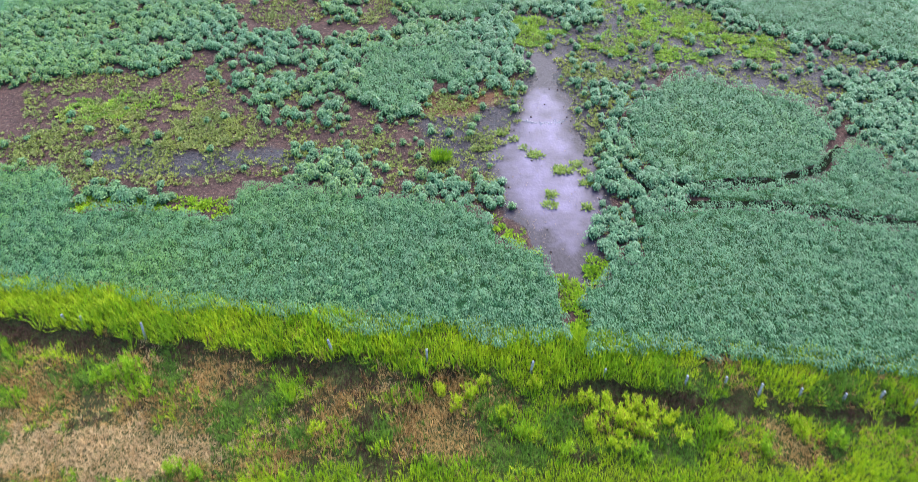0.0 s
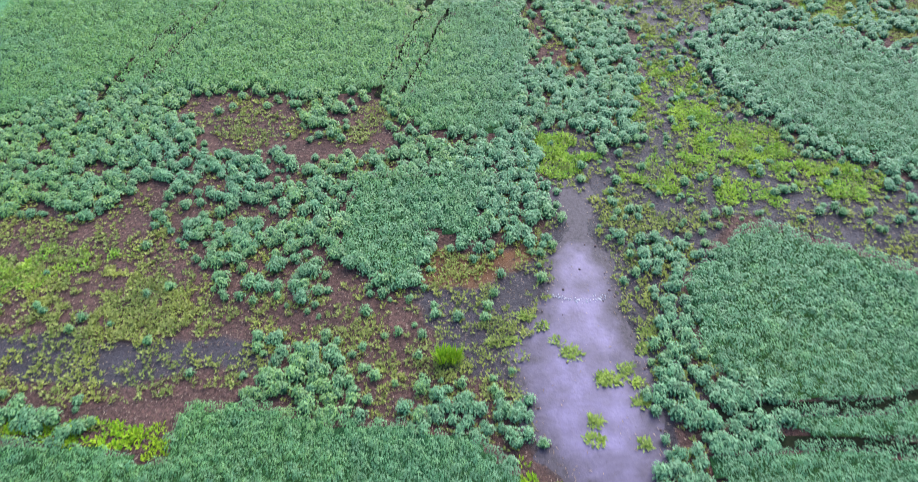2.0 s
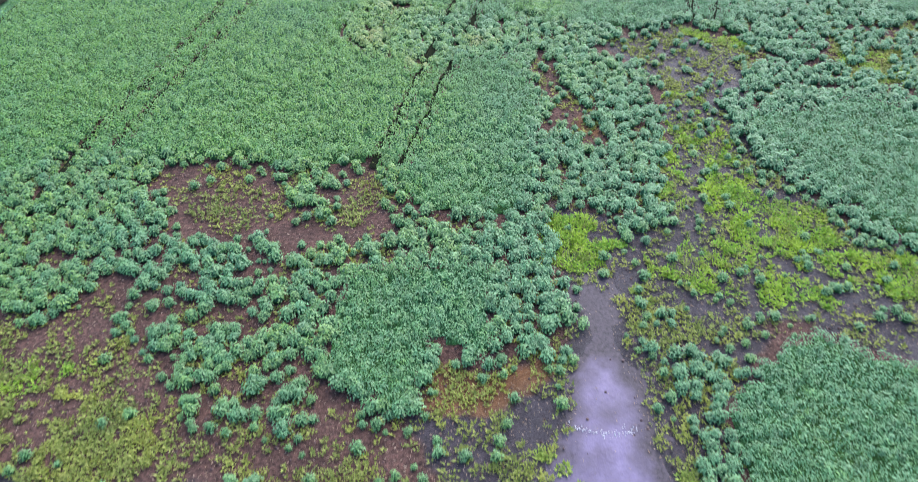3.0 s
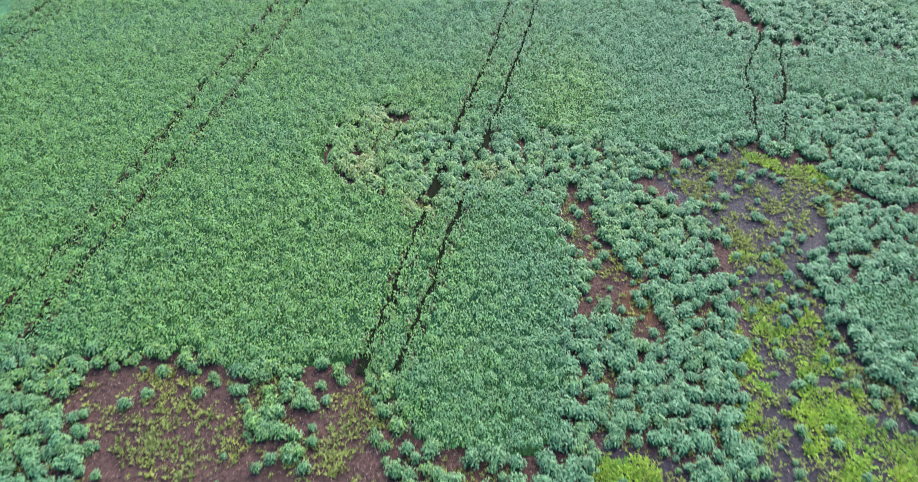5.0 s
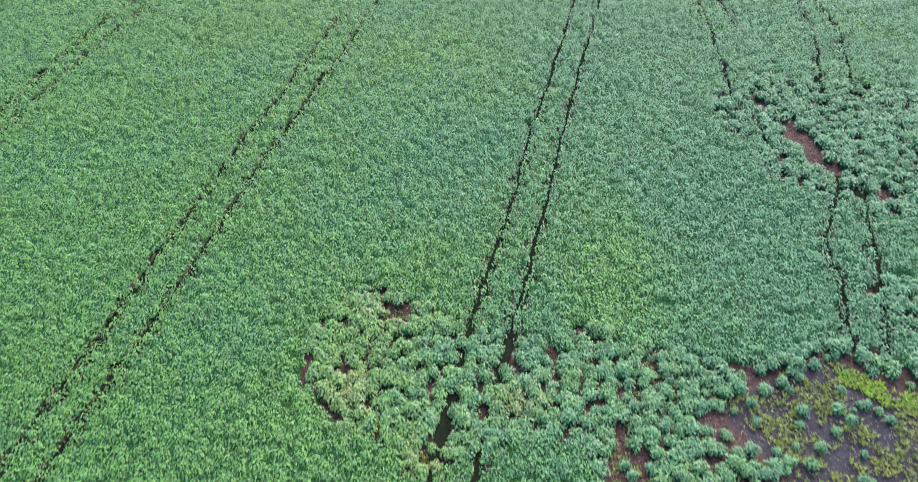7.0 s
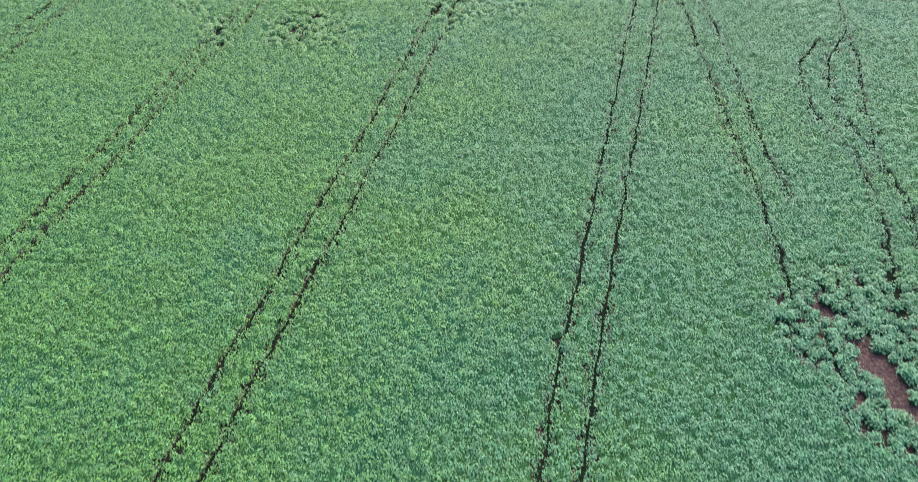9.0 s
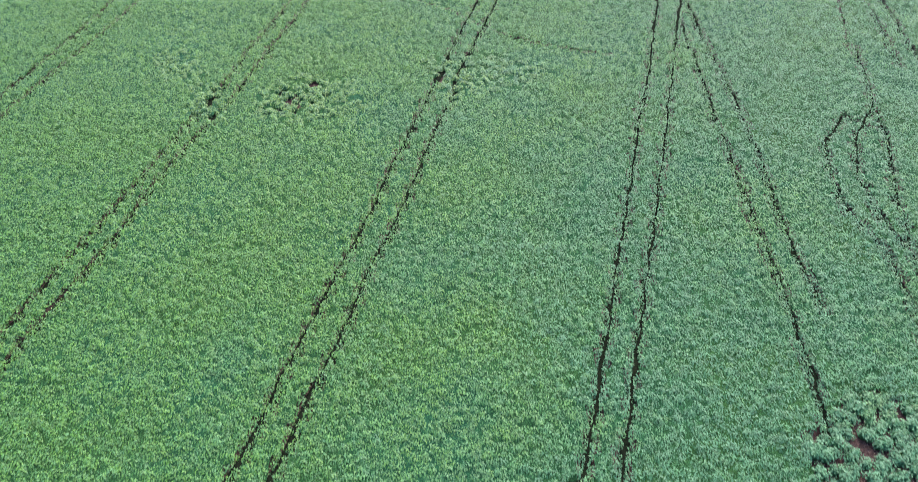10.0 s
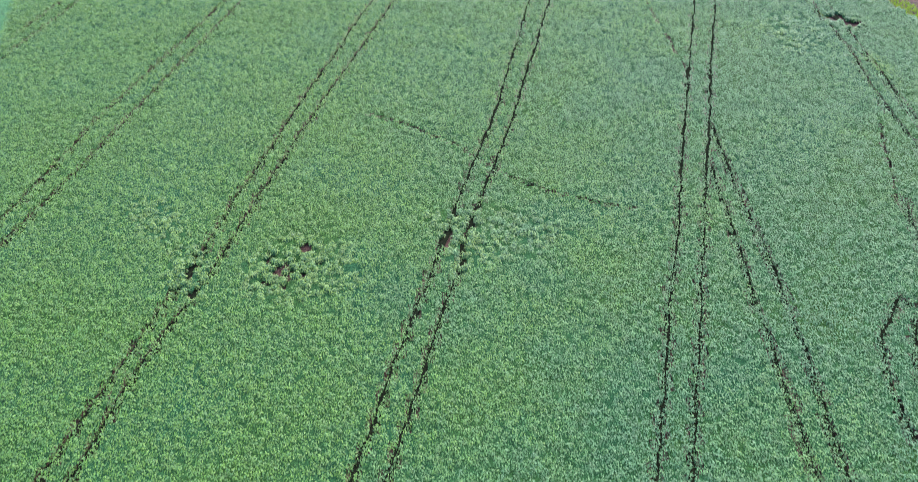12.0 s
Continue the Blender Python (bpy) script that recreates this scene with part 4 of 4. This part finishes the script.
def carpet_blades(x, y, z):
    k, count = len(x), 6
    turn = rng.uniform(0, 2 * np.pi, (k, count))
    tall = (0.17 + 0.06 * wave(x, y, 0.9, 63))[:, None] * rng.uniform(0.7, 1.3, (k, count))
    base = np.stack([x[:, None] + 0.05 * np.cos(turn), y[:, None] + 0.05 * np.sin(turn), z[:, None] + 0 * turn], 2).reshape(-1, 3)
    return blades(base, turn.ravel(), rng.normal(0.75, 0.3, k * count), tall.ravel() * 1.15, tall.ravel() * 0.42)


def build_grass_patch(cx, cy, r):
    """A low, ragged patch of grass standing in the mud or the water."""
    x, y = scatter(-1.3 * r, 1.3 * r, -1.3 * r, 1.3 * r, 0.15)
    keep = np.hypot(x / 1.2, y / 0.85) < r * (0.8 + 0.35 * wave(x + cx, y + cy, 0.5, 64) + rng.normal(0, 0.05, len(x)))
    x, y = x[keep], y[keep]
    v, q = carpet_blades(x, y, np.zeros(len(x)))
    v[:, 2] *= 0.7
    ob = new("grass_patch", quad_mesh("grass_patch", v, q, [MUD_GRASS]))
    ob.location = (cx, cy, height(np.array([cx]), np.array([cy]))[0] - 0.02)
    place = "in shallow muddy water" if at(water, np.array([cx]), np.array([cy]))[0] else "on dark wet mud"
    tagged(ob, f"low patch of yellow-green grass standing {place}", "grass patch", "grass patches")


def build_seedlings():
    x, y = scatter(-36, 40, 24, 80, 0.125)
    cover = at(seedling, x, y)
    keep = rng.uniform(0, 1, len(x)) < cover * np.clip(0.65 + 0.8 * wave(x, y, 1.5, 71) + 0.9 * wave(x, y, 0.42, 72), 0.02, 1.5) * np.where(at(water, x, y), 0.1, 1)
    x, y = x[keep], y[keep]
    k, count = len(x), 5
    size = rng.uniform(0.5, 1.4, k)[:, None]
    turn = rng.uniform(0, 2 * np.pi, (k, count))
    base = np.stack([x[:, None] + 0.03 * np.cos(turn), y[:, None] + 0.03 * np.sin(turn), height(x, y)[:, None] + 0.03 + 0 * turn], 2).reshape(-1, 3)
    v, q = needles(base, turn.ravel(), rng.normal(0.8, 0.3, k * count), (0.17 * size * rng.uniform(0.7, 1.3, turn.shape)).ravel(), (0.095 * size + 0 * turn).ravel())
    ob = new("low_weeds", quad_mesh("low_weeds", v, q, [WEED]))
    tagged(ob, "sparse low yellow-green weeds on brown mud", "weeds", kind="stuff")


def build_litter():
    """Straw, dead leaves and clods lying on the soil."""
    x, y = scatter(-40, 45, 24, 100, 0.22)
    open_soil = ~at(dense, x, y) & (y > edge_line(x))
    keep = open_soil & (rng.uniform(0, 1, len(x)) < np.where(at(water, x, y), 0.05, 0.6))
    x, y = x[keep], y[keep]
    base = np.stack([x, y, height(x, y) + 0.012], 1)
    v, q = blades(base, rng.uniform(0, 6.3, len(x)), rng.normal(0.15, 0.15, len(x)), rng.uniform(0.05, 0.2, len(x)), rng.uniform(0.02, 0.06, len(x)))
    tagged(new("crop_litter", quad_mesh("crop_litter", v, q, [STRAW])), "pale straw and dead leaves strewn on soil", "litter", kind="stuff")
    x, y = scatter(-40, 45, 24, 100, 0.5)
    keep = ~at(dense, x, y) & (y > edge_line(x)) & (rng.uniform(0, 1, len(x)) < np.where(at(water, x, y), 0.05, 0.42))
    lumps(x[keep], y[keep], rng.uniform(0.025, 0.085, keep.sum()), "soil_clods", CLOD, "dark damp soil clods lying on the field")
    s = rng.uniform(0, 1, 70)
    fx, fy = 4.1 + 3.0 * s, 40.35 - 0.35 * np.sin(s * 3.1) + rng.normal(0, 0.11, 70) - 0.25 * s
    lumps(fx, fy, rng.uniform(0.015, 0.045, 70), "foam_line", FOAM, "broken line of pale foam on the muddy water")


def lumps(x, y, r, name, material, label):
    k = len(x)
    ring = np.arange(5) * 2 * np.pi / 5
    verts = []
    for share, level in ((1.0, -0.25), (0.95, 0.35), (0.4, 0.75)):
        wob = rng.uniform(0.65, 1.2, (k, 5))
        verts.append(np.stack([x[:, None] + r[:, None] * share * wob * np.cos(ring), y[:, None] + r[:, None] * share * wob * np.sin(ring), (height(x, y) + level * r)[:, None] + 0 * ring], 2))
    v = np.stack(verts, 1).reshape(k, 15, 3)
    faces = [[a * 5 + i, a * 5 + (i + 1) % 5, a * 5 + 5 + (i + 1) % 5, a * 5 + 5 + i] for a in (0, 1) for i in range(5)] + [[10, 11, 12, 13]]
    q = (np.array(faces)[None] + 15 * np.arange(k)[:, None, None]).reshape(-1, 4)
    tagged(new(name, quad_mesh(name, v.reshape(-1, 3), q, [material], smooth=True)), label, "soil" if material is CLOD else "foam", kind="stuff")


# ---- the verge ----
def tufts(x, y, tall, wide, count, lean=0.28):
    """Upright grass tufts."""
    k = len(x)
    turn = rng.uniform(0, 2 * np.pi, (k, count))
    off = rng.uniform(0, 1, (k, count)) * wide
    base = np.stack([x[:, None] + off * np.cos(turn), y[:, None] + off * np.sin(turn), height(x, y)[:, None] + 0 * turn], 2).reshape(-1, 3)
    length = (tall[:, None] * rng.uniform(0.6, 1.15, (k, count))).ravel()
    return blades(base, turn.ravel() + rng.normal(0, 0.5, k * count), np.clip(1.5 - np.abs(rng.normal(0, lean, k * count)), 0.3, 1.5), length, 0.022 + 0.035 * length, 0.1)


def build_verge():
    def spread(step):
        x, y = scatter(-40, 40, 8, 32, step)
        d = edge_line(x) - y
        keep = (d > -0.9) & (d < 11)
        return x[keep], y[keep], d[keep]

    x, y, d = spread(0.2)
    n = len(x)
    patch = wave(x, y, 2.4, 81) + 0.5 * wave(x, y, 0.9, 82)
    fine = wave(x, y, 0.8, 84)
    right = np.clip((x + 3) / 5 + 0.4 * patch, 0, 1)
    straw_zone = np.hypot((x + 16.5) / 5.6, (y - 17.2) / (1.3 + 0.3 * fine)) < 1 + 0.25 * fine + rng.normal(0, 0.12, n)
    top = (d < 2.0 - 0.9 * np.clip((x - 4) / 12, 0, 1) + 0.5 * wave(x, y, 1.5, 83) + rng.normal(0, 0.15, n)) & (d > -0.45)
    foot = np.clip((16.0 + 0.5 * patch - y) / 0.8, -1, 1.5)
    mound = np.exp(-((x + 16.3) / 1.5) ** 2 - ((y - 21) / 1.0) ** 2)
    # band of dark stems painting the shade at the foot of the grass
    shade_band = np.exp(-((d - 2.4) / np.where(x > 6, 0.5, 0.75)) ** 2)
    # what grows most strongly at each place
    score = np.stack([
        0.35 + 0.8 * wave(x, y, 1.1, 87) + 1.0 * np.clip(foot, -0.3, 1.5) - 0.5 * (1 - right) + (1.7 - 1.1 * np.clip((x - 6) / 6, 0, 1)) * top,
        0.35 + 0.8 * patch - 0.4 * (1 - right) + 1.1 * mound + 0.3 * foot + (1.35 - 0.6 * np.clip((x - 6) / 6, 0, 1)) * top,
        -0.05 + 0.9 * wave(x, y, 1.7, 85) + 0.3 * right + 0.4 * mound + 0.8 * top * (x > 8),
        -0.1 + 0.8 * wave(x, y, 1.3, 86) - 0.4 * right + shade_band * np.where(x > 4, 1.9, 1.1 * (1 - right)),
        0.35 + 0.8 * wave(x, y, 1.9, 88) - 0.5 * right + 0.7 * top * (x > 8),
        -0.3 + 0.6 * wave(x, y, 1.6, 89) - 0.7 * right + 3.0 * straw_zone]) + rng.normal(0, 0.3, (6, n))
    kind = score.argmax(0)
    for number, material, name, label, category, tall, blade_count, lean in (
            (0, GRASS, "verge_grass", "fresh yellow-green grass along the field edge and verge", "grass", 0.55, 9, 0.33),
            (1, LUSH, "verge_weeds", "lush green weeds on the verge", "weeds", 0.52, 11, 0.35),
            (2, DARK_GRASS, "undergrowth", "low dark green undergrowth on the verge", "undergrowth", 0.42, 12, 0.45),
            (3, STEMS, "dead_stems", "red-brown dead weed stems on the bank, darkened as painted shade", "dead weeds", 0.34, 9, 0.6),
            (4, DEAD, "dead_grass", "dry brown dead grass on the bank", "dead grass", 0.4, 9, 0.6),
            (5, PALE, "straw_grass", "pale flattened dry grass on the verge", "dead grass", 0.34, 10, 0.9)):
        c = kind == number
        v, q = tufts(x[c], y[c], (tall + 0.1 * patch[c] + 0.12 * fine[c]) * np.where(top[c], np.where(x[c] > 9, 1.05, 1.3), 1), 0.16, blade_count, lean)
        tagged(new(name, quad_mesh(name, v, q, [material])), label, category, kind="stuff")


def build_far_strip():
    """Grass along the far end of the field."""
    x, y = scatter(42, 66, 140, 184, 0.34)
    off = x - 49.3 + 0.345 * (y - 169.4)
    keep = (off > 0.1) & (off < 2.6 + 0.5 * wave(x, y, 1.5, 90))
    v, q = tufts(x[keep], y[keep], 0.45 + 0.15 * wave(x[keep], y[keep], 1.0, 91), 0.25, 9, 0.45)
    tagged(new("field_edge_grass", quad_mesh("field_edge_grass", v, q, [LUSH])), "yellow-green grass strip at the far field edge", "grass", kind="stuff")


def build_grass_tuft(x, y, size):
    """One tall clump of grass on the mud."""
    k = 150
    turn, r = rng.uniform(0, 2 * np.pi, k), 0.26 * np.sqrt(rng.uniform(0, 1, k))
    base = np.stack([r * np.cos(turn), r * np.sin(turn), 0 * r], 1)
    v, q = blades(base, turn, np.clip(1.45 - 1.6 * r * rng.uniform(0.5, 1.3, k), 0.4, 1.5), rng.uniform(0.4, 0.75, k), rng.uniform(0.035, 0.06, k))
    ob = new("grass_tuft", quad_mesh("grass_tuft", v, q, [CARPET]))
    ob.matrix_world = pose(x, y, height(np.array([x]), np.array([y]))[0]) @ Matrix.Scale(size, 4)
    ob.data.materials[0] = LUSH
    tagged(ob, "tall bright green grass tuft on brown mud", "grass tuft")


def build_weed(x, y, size, flowers):
    """A leafy verge weed of upright shoots, some with yellow tips."""
    weed = new("weed_shrub")
    weed.matrix_world = pose(x, y, height(np.array([x]), np.array([y]))[0], 0, 0, rng.uniform(0, 360)) @ Matrix.Scale(size, 4)
    tagged(weed, "leafy yellow-green weed with yellow tips on the verge" if flowers else "leafy yellow-green weed on the verge", "weed", "verge weeds")
    k, stalks = 340, 16
    around, far = rng.uniform(0, 2 * np.pi, stalks), 0.42 * np.sqrt(rng.uniform(0, 1, stalks))
    sx, sy, top = far * np.cos(around), far * np.sin(around), rng.uniform(0.55, 1.0, stalks) * (1 - 0.6 * far)
    which, level, turn = rng.integers(0, stalks, k), rng.uniform(0.1, 1, k), rng.uniform(0, 2 * np.pi, k)
    base = np.stack([sx[which], sy[which], level * top[which]], 1)
    lv, lq = blades(base, turn, rng.normal(1.05, 0.3, k), rng.uniform(0.14, 0.32, k) * (1.2 - 0.5 * level), rng.uniform(0.025, 0.05, k))
    new("foliage", quad_mesh("foliage", lv, lq, [GRASS if flowers else LUSH])).parent = weed
    if flowers:
        k = 60
        which, turn = rng.integers(0, stalks, k), rng.uniform(0, 2 * np.pi, k)
        base = np.stack([sx[which], sy[which], top[which] + rng.uniform(-0.14, 0.08, k)], 1)
        fv, fq = blades(base, turn, rng.normal(1.2, 0.3, k), rng.uniform(0.08, 0.18, k), rng.uniform(0.02, 0.035, k))
        blossom = new("blossom", quad_mesh("blossom", fv, fq, [YELLOW]))
        blossom.parent = weed
        tagged(blossom, "bright yellow flower cluster")


def post_mesh():
    bm = bmesh.new()
    bmesh.ops.create_cone(bm, cap_ends=True, segments=8, radius1=0.07, radius2=0.055, depth=1.15, matrix=Matrix.Translation((0, 0, 0.42)))
    bmesh.ops.bevel(bm, geom=[e for e in bm.edges if e.verts[0].co.z > 0.9 and e.verts[1].co.z > 0.9], offset=0.02, segments=1, affect="EDGES")
    for v in bm.verts:
        v.co.x += 0.012 * math.sin(v.co.z * 5)
    me = bpy.data.meshes.new("post")
    bm.to_mesh(me)
    bm.free()
    me.materials.append(POST)
    return me


def build_fence():
    fence = new("fence")
    fence.location = (-6.3, 22.0, 0)
    tagged(fence, "row of weathered pale fence posts in tall grass", "fence")
    me = post_mesh()
    for x, y, tall in [(-20.2, 24.5, 0.6), (-19.2, 24.3, 0.55), (-15.8, 23.3, 1.1), (-6.3, 22.0, 1.15), (-1.7, 21.3, 0.95), (3.2, 20.5, 1.05), (6.6, 20.2, 0.6), (10.3, 19.6, 0.6), (12.1, 19.5, 0.6), (13.5, 18.9, 1.0), (15.3, 18.8, 0.65),
                       (17.2, 18.5, 0.6), (18.8, 18.5, 0.65), (20.2, 18.1, 0.7)]:
        post = new("post", me)
        post.parent = fence
        post.matrix_parent_inverse = Matrix.Translation(fence.location).inverted()
        post.matrix_basis = pose(x, y, height(np.array([x]), np.array([y]))[0], rng.normal(0, 3), rng.normal(0, 3), rng.uniform(0, 360)) @ Matrix.Diagonal((1, 1, tall, 1))


build_ground()
build_water()
build_ruts()
for number, key in enumerate(STANDS):
    build_stand(number + 1, key)
build_bushes()
build_carpet()
for x, y, r in ISLANDS:
    build_grass_patch(x, y, r)
build_seedlings()
build_litter()
build_verge()
for x, y, size, flowers in [(-1.2, 19.7, 0.9, True), (0.2, 19.6, 1.0, True), (1.0, 20.0, 0.8, True), (3.3, 19.8, 0.9, True), (6.4, 18.7, 1.1, True), (7.0, 17.9, 1.3, True), (7.6, 18.6, 1.2, True), (8.4, 18.2, 1.1, True), (6.8, 16.7, 1.1, True),
                            (7.6, 16.2, 1.0, False), (9.2, 17.9, 1.0, True), (13.4, 18.5, 0.7, True), (-6.6, 17.8, 0.9, True), (-16.0, 21.4, 1.3, False), (-17.2, 21.0, 1.2, False), (-11.6, 15.9, 1.0, False), (-12.6, 16.2, 1.0, False),
                            (5.6, 19.0, 1.0, True), (5.9, 17.6, 1.2, True), (8.0, 17.2, 1.2, True), (9.6, 16.9, 1.0, True), (1.8, 18.4, 0.9, True), (-0.4, 18.9, 0.9, True), (11.5, 17.4, 0.9, True), (13.2, 16.4, 1.1, False), (2.6, 17.4, 1.0, False), (14.8, 17.2, 1.1, True), (16.2, 16.6, 1.2, False), (4.4, 16.4, 0.9, False)]:
    build_weed(x, y, size, flowers)
build_fence()
build_grass_tuft(-1.2, 36.4, 1.2)
build_grass_tuft(-0.7, 36.35, 1.1)
build_far_strip()
